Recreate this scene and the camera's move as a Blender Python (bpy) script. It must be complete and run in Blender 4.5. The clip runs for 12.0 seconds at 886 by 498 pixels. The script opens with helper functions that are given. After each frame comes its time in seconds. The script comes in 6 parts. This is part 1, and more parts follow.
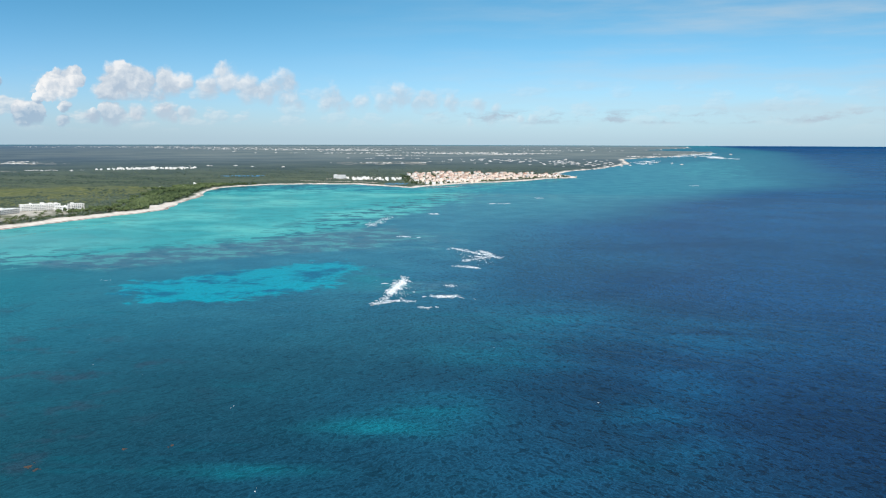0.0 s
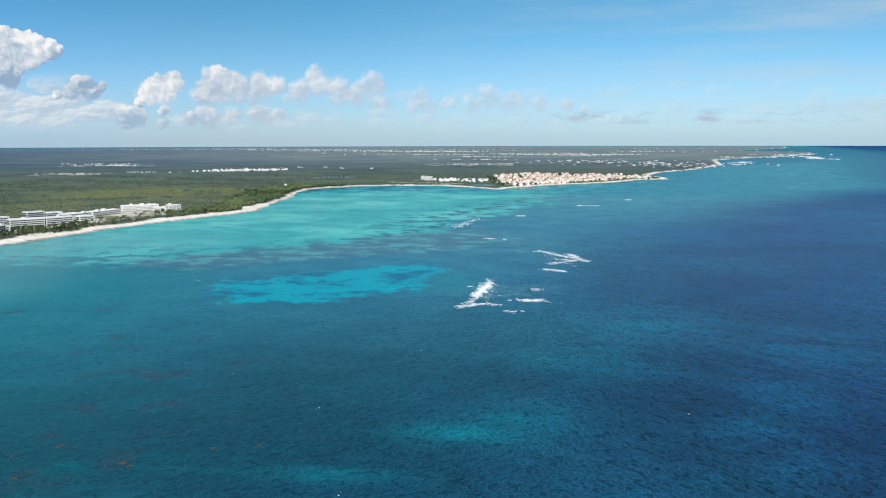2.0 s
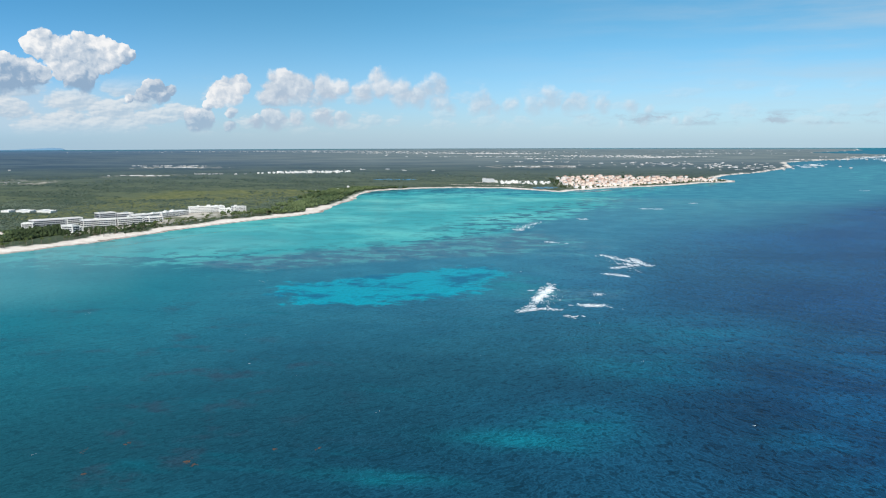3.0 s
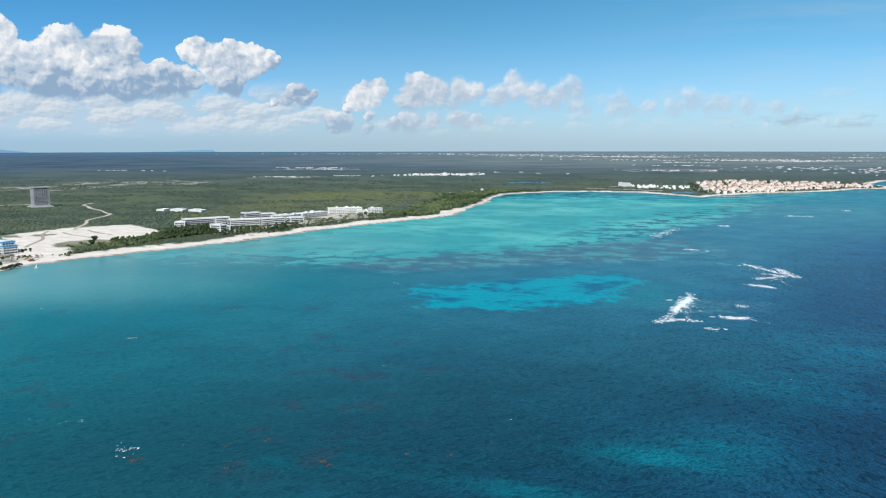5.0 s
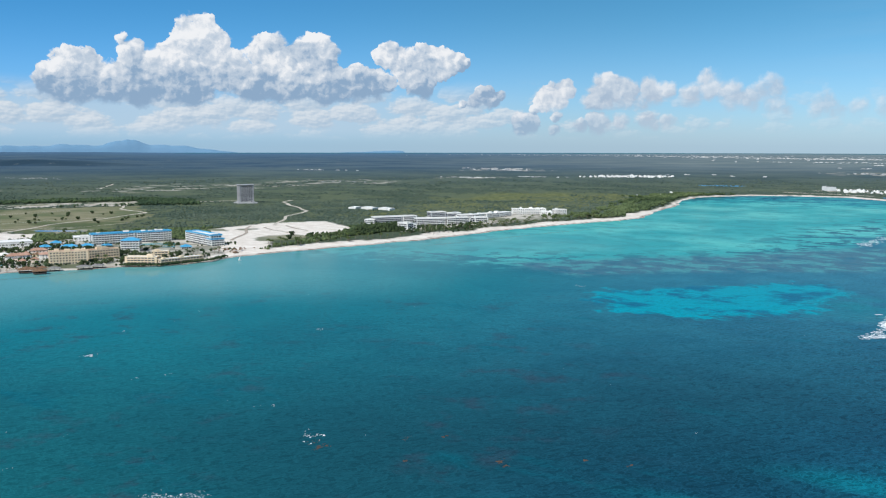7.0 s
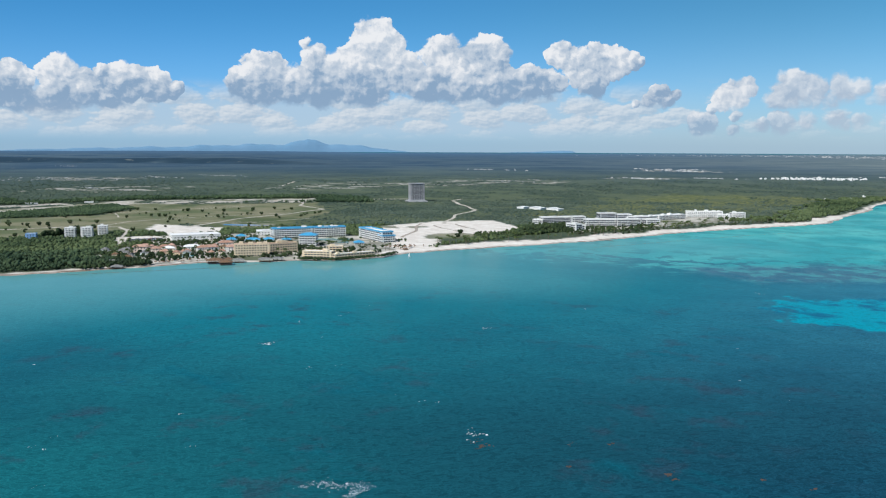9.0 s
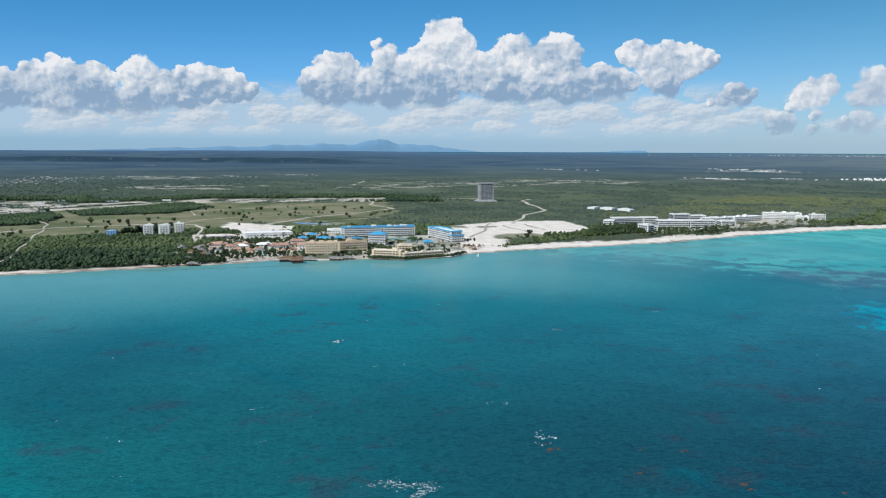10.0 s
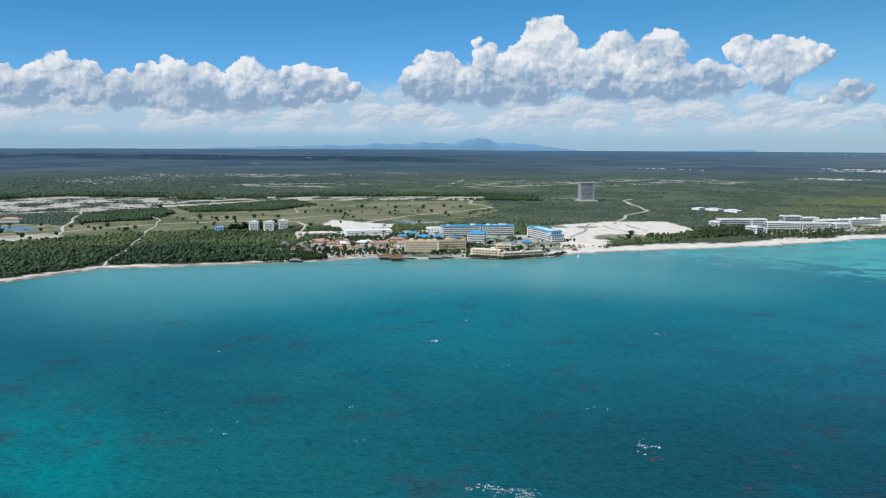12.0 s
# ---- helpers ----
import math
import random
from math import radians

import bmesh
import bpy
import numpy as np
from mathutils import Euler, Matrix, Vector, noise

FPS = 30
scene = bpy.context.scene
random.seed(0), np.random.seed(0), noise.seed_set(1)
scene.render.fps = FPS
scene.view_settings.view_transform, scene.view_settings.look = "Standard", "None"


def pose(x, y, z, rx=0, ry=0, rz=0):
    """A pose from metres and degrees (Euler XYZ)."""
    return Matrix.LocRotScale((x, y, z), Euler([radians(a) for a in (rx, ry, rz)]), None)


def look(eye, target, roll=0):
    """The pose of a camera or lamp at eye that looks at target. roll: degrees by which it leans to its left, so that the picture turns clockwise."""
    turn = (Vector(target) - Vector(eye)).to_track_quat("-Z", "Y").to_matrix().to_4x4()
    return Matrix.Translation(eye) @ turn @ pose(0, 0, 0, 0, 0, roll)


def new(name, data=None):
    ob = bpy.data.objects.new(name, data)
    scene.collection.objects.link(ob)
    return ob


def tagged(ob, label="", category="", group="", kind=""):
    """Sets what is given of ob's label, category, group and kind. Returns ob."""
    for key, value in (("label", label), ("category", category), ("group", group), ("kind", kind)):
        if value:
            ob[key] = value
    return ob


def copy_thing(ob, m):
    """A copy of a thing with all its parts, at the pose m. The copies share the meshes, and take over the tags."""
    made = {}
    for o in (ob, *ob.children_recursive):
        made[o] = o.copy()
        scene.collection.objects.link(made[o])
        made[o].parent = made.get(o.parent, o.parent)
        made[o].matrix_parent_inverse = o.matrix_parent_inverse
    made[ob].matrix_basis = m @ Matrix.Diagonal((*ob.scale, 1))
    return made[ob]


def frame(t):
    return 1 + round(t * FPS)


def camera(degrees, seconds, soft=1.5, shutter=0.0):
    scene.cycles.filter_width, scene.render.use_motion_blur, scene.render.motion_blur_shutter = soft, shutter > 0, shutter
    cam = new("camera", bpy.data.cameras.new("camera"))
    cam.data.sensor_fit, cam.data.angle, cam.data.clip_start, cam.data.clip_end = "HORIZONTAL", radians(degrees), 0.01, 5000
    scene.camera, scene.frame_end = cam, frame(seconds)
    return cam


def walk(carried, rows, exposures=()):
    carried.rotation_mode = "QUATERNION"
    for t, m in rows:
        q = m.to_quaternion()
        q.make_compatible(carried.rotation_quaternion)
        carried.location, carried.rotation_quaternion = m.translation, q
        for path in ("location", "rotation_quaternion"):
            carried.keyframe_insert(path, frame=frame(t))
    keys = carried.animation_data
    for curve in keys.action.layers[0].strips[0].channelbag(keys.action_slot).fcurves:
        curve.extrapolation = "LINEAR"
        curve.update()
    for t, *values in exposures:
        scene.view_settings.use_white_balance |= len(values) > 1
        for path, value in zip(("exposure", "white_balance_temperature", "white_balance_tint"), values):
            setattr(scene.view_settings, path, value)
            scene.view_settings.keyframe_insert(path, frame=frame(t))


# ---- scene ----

# ---- camera and its walk ----
cam = camera(53.98, 12.0, 1.2)
PATH = [
    (0.0, 4.32, -13.95, 147.47, -0.042, -7.150, 0.142),
    (0.5, 4.64, -13.08, 147.79, 0.586, -7.138, 0.035),
    (1.0, 5.32, -11.94, 148.13, 1.547, -7.135, -0.050),
    (1.5, 4.79, -10.83, 148.38, 3.578, -7.114, -0.104),
    (2.0, 4.64, -8.72, 148.77, 5.693, -7.091, -0.136),
    (2.5, 4.71, -7.93, 149.43, 7.744, -7.032, -0.171),
    (3.0, 4.74, -7.36, 150.27, 9.736, -6.958, -0.175),
    (5.0, 1.58, -2.88, 152.27, 18.474, -6.784, -0.065),
    (5.5, 0.69, -1.18, 151.93, 20.968, -6.743, -0.008),
    (6.0, 0.00, 0.00, 151.71, 24.044, -6.716, 0.054),
    (6.5, -0.10, 0.78, 151.41, 27.405, -6.701, 0.035),
    (7.0, -0.30, 1.76, 151.18, 30.568, -6.697, 0.055),
    (9.0, -4.37, 6.68, 149.90, 41.617, -6.705, 0.196),
    (9.5, -5.53, 7.24, 150.10, 44.230, -6.718, 0.209),
    (10.0, -6.79, 8.63, 149.66, 46.163, -6.734, 0.187),
    (10.5, -8.16, 9.32, 149.57, 47.356, -6.755, 0.183),
    (11.0, -9.51, 9.89, 149.47, 49.425, -6.776, 0.208),
    (11.5, -10.73, 10.45, 149.46, 51.601, -6.787, 0.198),
    (12.0, -12.28, 11.12, 149.96, 52.632, -6.840, 0.226),
]


def aimed(x, y, z, yaw, pitch, roll):
    return pose(x, y, z, 0, 0, yaw) @ pose(0, 0, 0, 90 + pitch, 0, 0) @ pose(0, 0, 0, 0, 0, roll)


walk(cam, [(t, aimed(*row)) for t, *row in PATH], exposures=[(0.0, 0.04, 6550, 10), (3.0, 0.0, 6480, 10), (6.0, -0.04, 6320, 10), (9.0, -0.13, 6240, 10), (12.0, -0.14, 6220, 10)])

# ---- world, sun, exposure ----
SUN_AZ, SUN_EL = 180.0, 46.0  # degrees to the left of +y, and up
world = bpy.data.worlds.new("world")
scene.world = world
world.use_nodes = True
wn, wl = world.node_tree.nodes, world.node_tree.links
background = wn["Background"]
sky = wn.new("ShaderNodeTexSky")
sky.sky_type, sky.sun_disc = "NISHITA", False
sky.sun_elevation, sky.sun_rotation = radians(SUN_EL), radians(-SUN_AZ)
sky.altitude, sky.air_density, sky.dust_density, sky.ozone_density = 150, 1.0, 0.6, 2.0
sky_way = wn.new("ShaderNodeSeparateXYZ")
sky_at = wn.new("ShaderNodeTexCoord")
wl.new(sky_at.outputs["Generated"], sky_way.inputs[0])


def sky_step(v, a, b, lo=0.0, hi=1.0):
    r = wn.new("ShaderNodeMapRange")
    r.interpolation_type = "SMOOTHSTEP"
    for k, x in zip(("From Min", "From Max", "To Min", "To Max"), (a, b, lo, hi)):
        r.inputs[k].default_value = x
    wl.new(v, r.inputs["Value"])
    return r.outputs["Result"]


def sky_mix(fac, a, b, mode="MIX"):
    x = wn.new("ShaderNodeMix")
    x.data_type, x.blend_type = "RGBA", mode
    for k, v in ((0, fac), (6, a), (7, b)):
        if isinstance(v, tuple):
            x.inputs[k].default_value = (*v, 1)
        elif isinstance(v, float):
            x.inputs[k].default_value = v
        else:
            wl.new(v, x.inputs[k])
    return x.outputs[2]


def sky_noise(scale, stretch, detail=6.0):
    mp, t = wn.new("ShaderNodeMapping"), wn.new("ShaderNodeTexNoise")
    mp.inputs["Scale"].default_value = stretch
    t.inputs["Scale"].default_value, t.inputs["Detail"].default_value, t.inputs["Roughness"].default_value = scale, detail, 0.58
    wl.new(sky_at.outputs["Generated"], mp.inputs["Vector"])
    wl.new(mp.outputs["Vector"], t.inputs["Vector"])
    return t.outputs["Fac"]


def sky_times(a, b):
    c = wn.new("ShaderNodeMath")
    c.operation = "MULTIPLY"
    wl.new(a, c.inputs[0])
    wl.new(b, c.inputs[1])
    return c.outputs[0]


# clear tropical air: paler at the horizon, a deep blue higher up
air = sky_mix(sky_step(sky_way.outputs["Z"], -0.03, 0.17), (0.74, 1.06, 1.74), (0.31, 0.78, 1.10))
blue = sky_mix(1.0, sky.outputs["Color"], air, "MULTIPLY")
veil = sky_mix(sky_step(sky_way.outputs["X"], -0.45, 0.30), (0.95, 0.88, 0.80), (1.08, 1.04, 0.93))
veil = sky_mix(sky_step(sky_way.outputs["X"], -0.95, -0.30), (0.80, 0.96, 1.05), veil)
blue = sky_mix(1.0, blue, veil, "MULTIPLY")
# the far cumulus of the sky: lobes of (azimuth, height, radius) in degrees over a flat base, and how dense they are
field = bpy.data.node_groups.new("cloud_field", "ShaderNodeTree")
field.interface.new_socket("Place", in_out="INPUT", socket_type="NodeSocketVector")
field.interface.new_socket("Depth", in_out="OUTPUT", socket_type="NodeSocketFloat")
field.interface.new_socket("Rise", in_out="OUTPUT", socket_type="NodeSocketFloat")
fn, fl = field.nodes, field.links
field_in, field_out = fn.new("NodeGroupInput"), fn.new("NodeGroupOutput")
field_split = fn.new("ShaderNodeSeparateXYZ")
fl.new(field_in.outputs[0], field_split.inputs[0])
heaps = []


def field_math(op, a, b, c=None):
    m = fn.new("ShaderNodeMath")
    m.operation = op
    for i, v in enumerate((a, b, c)):
        if isinstance(v, (int, float)):
            m.inputs[i].default_value = v
        elif v is not None:
            fl.new(v, m.inputs[i])
    return m.outputs[0]


def heap(lobes, base, dense):
    total = None
    for az, el, r in lobes:
        gap = fn.new("ShaderNodeVectorMath")
        gap.operation = "DISTANCE"
        gap.inputs[1].default_value = (az, el, 0)
        fl.new(field_in.outputs[0], gap.inputs[0])
        far = field_math("MULTIPLY", gap.outputs["Value"], 1 / (r * (1.08 if dense > 0.97 else 1.24)))
        one = field_math("SUBTRACT", 1.0, field_math("MULTIPLY", far, far))
        total = one if total is None else field_math("SMOOTH_MAX", total, one, 0.22)
    rise = field_math("SUBTRACT", field_split.outputs["Y"], base)
    total = field_math("MULTIPLY_ADD", field_math("MAXIMUM", field_math("MULTIPLY", rise, -1.0), 0.0), -1.0, total)
    heaps.append((field_math("ADD", total, (dense - 1) * 0.6), rise))


heap([(45.9, 6.19, 1.71), (47.3, 4.86, 1.67), (50.5, 6.49, 0.37), (49.9, 5.55, 0.82), (44.1, 4.70, 1.41), (53.1, 3.91, 1.86), (54.4, 3.89, 1.04), (51.3, 3.93, 1.30), (49.5, 3.59, 1.56), (46.6, 3.61, 1.67), (48.8, 5.03, 0.93), (51.0, 3.40, 1.12)], 2.95, 1)
heap([(41.5, 5.35, 1.56), (38.8, 5.59, 1.49), (39.0, 6.65, 0.59), (41.9, 6.31, 0.82), (40.8, 3.99, 1.67), (38.2, 3.99, 1.49), (36.0, 3.97, 1.19), (34.8, 3.97, 0.93), (42.9, 3.63, 1.12)], 3.0, 1)
heap([(32.2, 5.06, 1.34), (34.1, 5.79, 0.89), (33.2, 5.36, 0.97), (30.8, 5.38, 1.04), (29.6, 5.43, 0.52), (29.1, 5.42, 0.30), (32.1, 3.94, 0.82), (31.8, 3.41, 0.52)], 3.0, 1)
heap([(69.7, 3.51, 1.49), (70.9, 3.47, 1.30), (67.9, 3.57, 1.30), (65.1, 4.16, 1.12), (63.8, 3.35, 1.30), (65.4, 2.80, 1.12), (61.5, 3.75, 1.19), (59.8, 3.78, 1.04), (58.6, 3.46, 0.59), (62.5, 2.86, 1.04), (67.3, 2.42, 1.12), (69.3, 2.38, 1.12), (62.8, 4.05, 0.74)], 2.3, 1)
heap([(74.7, 3.50, 1.30), (76.3, 4.11, 1.12), (78.1, 3.07, 1.19), (79.3, 3.35, 1.04), (80.8, 2.67, 1.49), (72.8, 3.21, 1.12), (82.7, 3.23, 1.49)], 2.1, 1)
heap([(23.3, 3.27, 0.82), (22.7, 3.62, 0.59), (24.1, 2.92, 0.52), (24.7, 2.51, 0.30), (25.2, 1.52, 0.74), (25.5, 1.12, 0.52), (24.9, 1.85, 0.45)], 0.9, 0.95)
heap([(20.0, 3.70, 0.89), (20.5, 2.94, 0.89), (21.0, 2.76, 0.52), (18.8, 3.32, 0.82), (17.2, 3.42, 0.82), (16.2, 3.55, 0.59), (13.8, 3.77, 0.89), (14.8, 3.23, 0.74), (12.4, 3.16, 0.89), (10.3, 3.54, 0.82), (11.4, 2.93, 0.74), (9.9, 2.59, 0.67), (9.2, 2.13, 0.45), (17.9, 2.82, 0.59)], 2.3, 0.95)
heap([(7.2, 2.61, 0.82), (7.6, 2.07, 0.52), (5.3, 2.27, 0.59), (2.7, 2.82, 0.82), (0.9, 2.54, 0.74), (-0.6, 2.29, 0.59), (3.8, 2.28, 0.67), (1.6, 2.10, 0.59), (6.4, 2.08, 0.52)], 1.75, 0.72)
heap([(20.5, 1.42, 0.74), (19.2, 1.67, 0.52), (21.7, 1.23, 0.45), (17.6, 1.69, 0.59), (16.2, 1.53, 0.52), (23.4, 1.08, 0.37), (23.2, 1.95, 0.37), (17.1, 1.35, 0.45)], 0.95, 0.85)
heap([(-2.4, 2.11, 0.52), (-3.4, 2.04, 0.37), (-3.2, 1.21, 0.45), (-1.7, 1.20, 0.30), (-5.9, 1.32, 0.37), (-5.0, 1.39, 0.30)], 0.9, 0.5)
heap([(27.9, 3.40, 0.59), (27.3, 2.93, 0.52), (28.6, 2.93, 0.45), (29.3, 2.78, 0.30), (26.8, 3.30, 0.37)], 2.6, 0.6)
depth, rise = heaps[0]
for other, height in heaps[1:]:
    rise = field_math("MULTIPLY_ADD", field_math("GREATER_THAN", other, depth), field_math("SUBTRACT", height, rise), rise)
    depth = field_math("MAXIMUM", depth, other)
fl.new(depth, field_out.inputs[0])
fl.new(rise, field_out.inputs[1])


def sky_math(op, a, b=0.0, c=0.0):
    m = wn.new("ShaderNodeMath")
    m.operation = op
    for i, v in enumerate((a, b, c)):
        if isinstance(v, (int, float)):
            m.inputs[i].default_value = v
        else:
            wl.new(v, m.inputs[i])
    return m.outputs[0]


def sky_vec(op, a, b, scale=None):
    m = wn.new("ShaderNodeVectorMath")
    m.operation = op
    for i, v in enumerate((a, b)):
        if isinstance(v, tuple):
            m.inputs[i].default_value = v
        elif v is not None:
            wl.new(v, m.inputs[i])
    if scale is not None:
        m.inputs["Scale"].default_value = scale
    return m.outputs[0]


def place_noise(where, scale, detail, rough=0.6, out="Fac"):
    t = wn.new("ShaderNodeTexNoise")
    t.inputs["Scale"].default_value, t.inputs["Detail"].default_value, t.inputs["Roughness"].default_value = scale, detail, rough
    wl.new(where, t.inputs["Vector"])
    return t.outputs[out]


sky_az = sky_math("MULTIPLY", sky_math("ARCTAN2", sky_math("MULTIPLY", sky_way.outputs["X"], -1.0), sky_way.outputs["Y"]), 57.2958)
sky_el = sky_math("MULTIPLY", sky_math("ARCSINE", sky_way.outputs["Z"]), 57.2958)
flat = wn.new("ShaderNodeCombineXYZ")
wl.new(sky_az, flat.inputs[0])
wl.new(sky_el, flat.inputs[1])
flat = flat.outputs[0]


def bend(where, scale, much):
    return sky_vec("ADD", where, sky_vec("SCALE", sky_vec("SUBTRACT", place_noise(flat, scale, 3, 0.5, "Color"), (0.5, 0.5, 0.5)), None, much))


bent = bend(bend(flat, 0.7, 0.7), 2.6, 0.30)
TOWARD = (0.17, 0.19, 0.0)  # the way to the light across the sky, in degrees


def vapour(where):
    g = wn.new("ShaderNodeGroup")
    g.node_tree = field
    wl.new(where, g.inputs[0])
    return g.outputs[0], g.outputs[1]


def puffs(where, scale, detail=3.2, rough=0.50):
    """Rounded heads with creases between them, large and small: high at each head's middle."""
    v = wn.new("ShaderNodeTexVoronoi")
    v.voronoi_dimensions, v.feature, v.normalize = "2D", "F1", True
    for k, x in zip(("Scale", "Detail", "Roughness", "Lacunarity", "Randomness"), (scale, detail, rough, 2.15, 1.0)):
        v.inputs[k].default_value = x
    wl.new(where, v.inputs["Vector"])
    return sky_math("SUBTRACT", 0.38, v.outputs["Distance"])


# the tall heaps, their shading drawn into the sky colour: heads lit from the upper left, blue-grey flat bases, edges
# crisp here and frayed there
toward = sky_vec("ADD", bent, TOWARD)
mass, lift = vapour(bent)
lit_mass, _ = vapour(toward)
heads, lit_heads = puffs(bent, 0.95), puffs(toward, 0.95)
here = sky_math("MULTIPLY_ADD", heads, 1.55, mass)
fray = sky_step(place_noise(flat, 0.55, 4, 0.6), 0.46, 0.66, 0.10, 0.55)
fray = sky_math("ADD", fray, sky_step(sky_az, 28.0, 12.0, 0.0, 0.85))
fray = sky_math("ADD", fray, sky_step(lift, 1.0, -0.4, 0.0, 0.75))
cover_share = sky_step(sky_math("DIVIDE", sky_math("ADD", here, 0.05), fray), 0.0, 1.0)
cover_share = sky_math("MULTIPLY", cover_share, sky_step(sky_el, 0.2, 3.4, 0.72, 1.0))
cover_share = sky_math("MULTIPLY", cover_share, sky_step(sky_az, -4.0, 27.0, 0.55, 1.0))
slope = sky_math("ADD", sky_math("MULTIPLY", sky_math("SUBTRACT", mass, lit_mass), 0.45), sky_math("MULTIPLY", sky_math("SUBTRACT", heads, lit_heads), 1.0))
shade_noise = place_noise(sky_vec("MULTIPLY", bent, (0.7, 1.0, 1.0)), 0.62, 5, 0.62)
glow = sky_math("ADD", sky_math("MULTIPLY_ADD", slope, 1.45, 0.36), sky_math("MULTIPLY", sky_math("SUBTRACT", shade_noise, 0.5), 2.3))
glow = sky_math("ADD", glow, sky_step(lift, -0.5, 2.6, -0.46, 0.20))
fluff = sky_mix(sky_step(glow, -0.05, 0.50), (2.9, 4.2, 5.8), (5.7, 6.5, 7.4))
fluff = sky_mix(sky_step(glow, 0.40, 1.00), fluff, (9.3, 9.3, 9.3))
fluff = sky_mix(sky_step(sky_az, 30.0, 14.0, 0.0, 0.48), fluff, (7.3, 7.6, 8.0))
# the low broken bank beneath and beyond them, paler in the far air
low = bend(flat, 1.6, 0.25)
low = sky_vec("MULTIPLY", low, (0.60, 1.30, 1.0))


def bank(where):
    cell = wn.new("ShaderNodeTexVoronoi")
    cell.voronoi_dimensions, cell.feature = "2D", "F1"
    cell.inputs["Scale"].default_value = 0.62
    wl.new(where, cell.inputs["Vector"])
    clot = sky_math("MULTIPLY_ADD", cell.outputs["Distance"], -2.6, 1.05)
    clot = sky_math("ADD", clot, sky_math("MULTIPLY", sky_math("SUBTRACT", place_noise(where, 0.6, 3, 0.5), 0.5), 2.0))
    return sky_math("MULTIPLY_ADD", puffs(where, 2.0, 2.6), 1.3, clot)


low_mass, low_lit = bank(low), bank(sky_vec("ADD", low, (0.07, 0.13, 0.0)))
row = sky_times(sky_step(sky_el, 0.30, 1.3), sky_step(sky_el, 4.4, 2.5))
row = sky_times(row, sky_step(sky_az, 2.0, 34.0, 0.25, 1.0))
row = sky_times(row, sky_step(sky_math("ADD", low_mass, sky_step(sky_az, 24.0, 32.0, -0.30, 0.42)), -0.15, 0.40))
pale = sky_mix(sky_step(sky_math("SUBTRACT", low_mass, low_lit), -0.55, 0.60), (4.5, 5.7, 6.9), (7.9, 8.2, 8.4))
veil_share = sky_times(sky_times(sky_step(sky_el, 0.2, 1.3), sky_step(sky_el, 4.2, 2.4)), sky_step(sky_az, 22.0, 40.0, 0.0, 0.80))
blue = sky_mix(sky_step(sky_el, 2.4, -0.6, 0.0, 0.40), blue, (5.0, 6.9, 8.1))
blue = sky_mix(veil_share, blue, (5.1, 6.5, 7.7))
blue = sky_mix(sky_times(row, sky_step(sky_el, 0.3, 1.9, 0.35, 0.85)), blue, pale)
blue = sky_mix(cover_share, blue, fluff)
# thin grey strips low over the sea
strips = sky_times(sky_times(sky_step(sky_el, 0.95, 1.25), sky_step(sky_el, 2.1, 1.6)), sky_step(sky_az, 4.0, -4.0))
strips = sky_times(strips, sky_step(place_noise(sky_vec("MULTIPLY", bent, (0.42, 1.9, 1.0)), 0.9, 5, 0.55), 0.46, 0.66, 0.0, 0.75))
blue = sky_mix(strips, blue, (3.9, 4.8, 5.9))
streaks = sky_times(sky_times(sky_step(sky_way.outputs["Z"], -0.02, 0.05), sky_step(sky_way.outputs["X"], -0.25, 0.45)), sky_step(sky_noise(4.0, (1, 1, 8)), 0.36, 0.72, 0.05, 0.60))
blue = sky_mix(streaks, blue, (5.3, 6.2, 6.9))
wl.new(blue, background.inputs["Color"])
background.inputs["Strength"].default_value = 0.100
sun = new("sun", bpy.data.lights.new("sun", "SUN"))
sun.data.energy, sun.data.angle, sun.data.color = 5.0, radians(0.5), (1.0, 0.95, 0.87)
sun.matrix_world = look((0, 0, 0), (math.sin(radians(SUN_AZ)) * math.cos(radians(SUN_EL)), -math.cos(radians(SUN_AZ)) * math.cos(radians(SUN_EL)), -math.sin(radians(SUN_EL))))

# ---- the lie of the land ----
EYE, NEAR, REACH, FALL = 150.0, 2400.0, 2400.0, 4000.0
EARTH = 2 * 7.43e6  # twice the earth's radius, refraction included


def drawn_in(x, y, z=0.0):
    """Places past NEAR come closer along the line of sight, so that the horizon lies within range. Works on arrays; also gives the scale."""
    x, y, z = np.asarray(x, float), np.asarray(y, float), np.asarray(z, float)
    d = np.maximum(np.hypot(x, y), 1e-6)
    short = np.where(d > NEAR, NEAR + REACH * (1 - np.exp(-np.maximum(d - NEAR, 0) / FALL)), d)
    s = short / d
    low = z - np.where(d > NEAR, d * d / EARTH, 0)
    return x * s, y * s, np.where(d > NEAR, EYE + (low - EYE) * s, z), s


def set_down(x, y, z=0.0, turn=0.0):
    """A pose on the plan, turned by degrees about z, drawn in with the land."""
    px, py, pz, s = (float(v) for v in drawn_in(x, y, z))
    return pose(px, py, pz, 0, 0, turn) @ Matrix.Diagonal((s, s, s, 1))


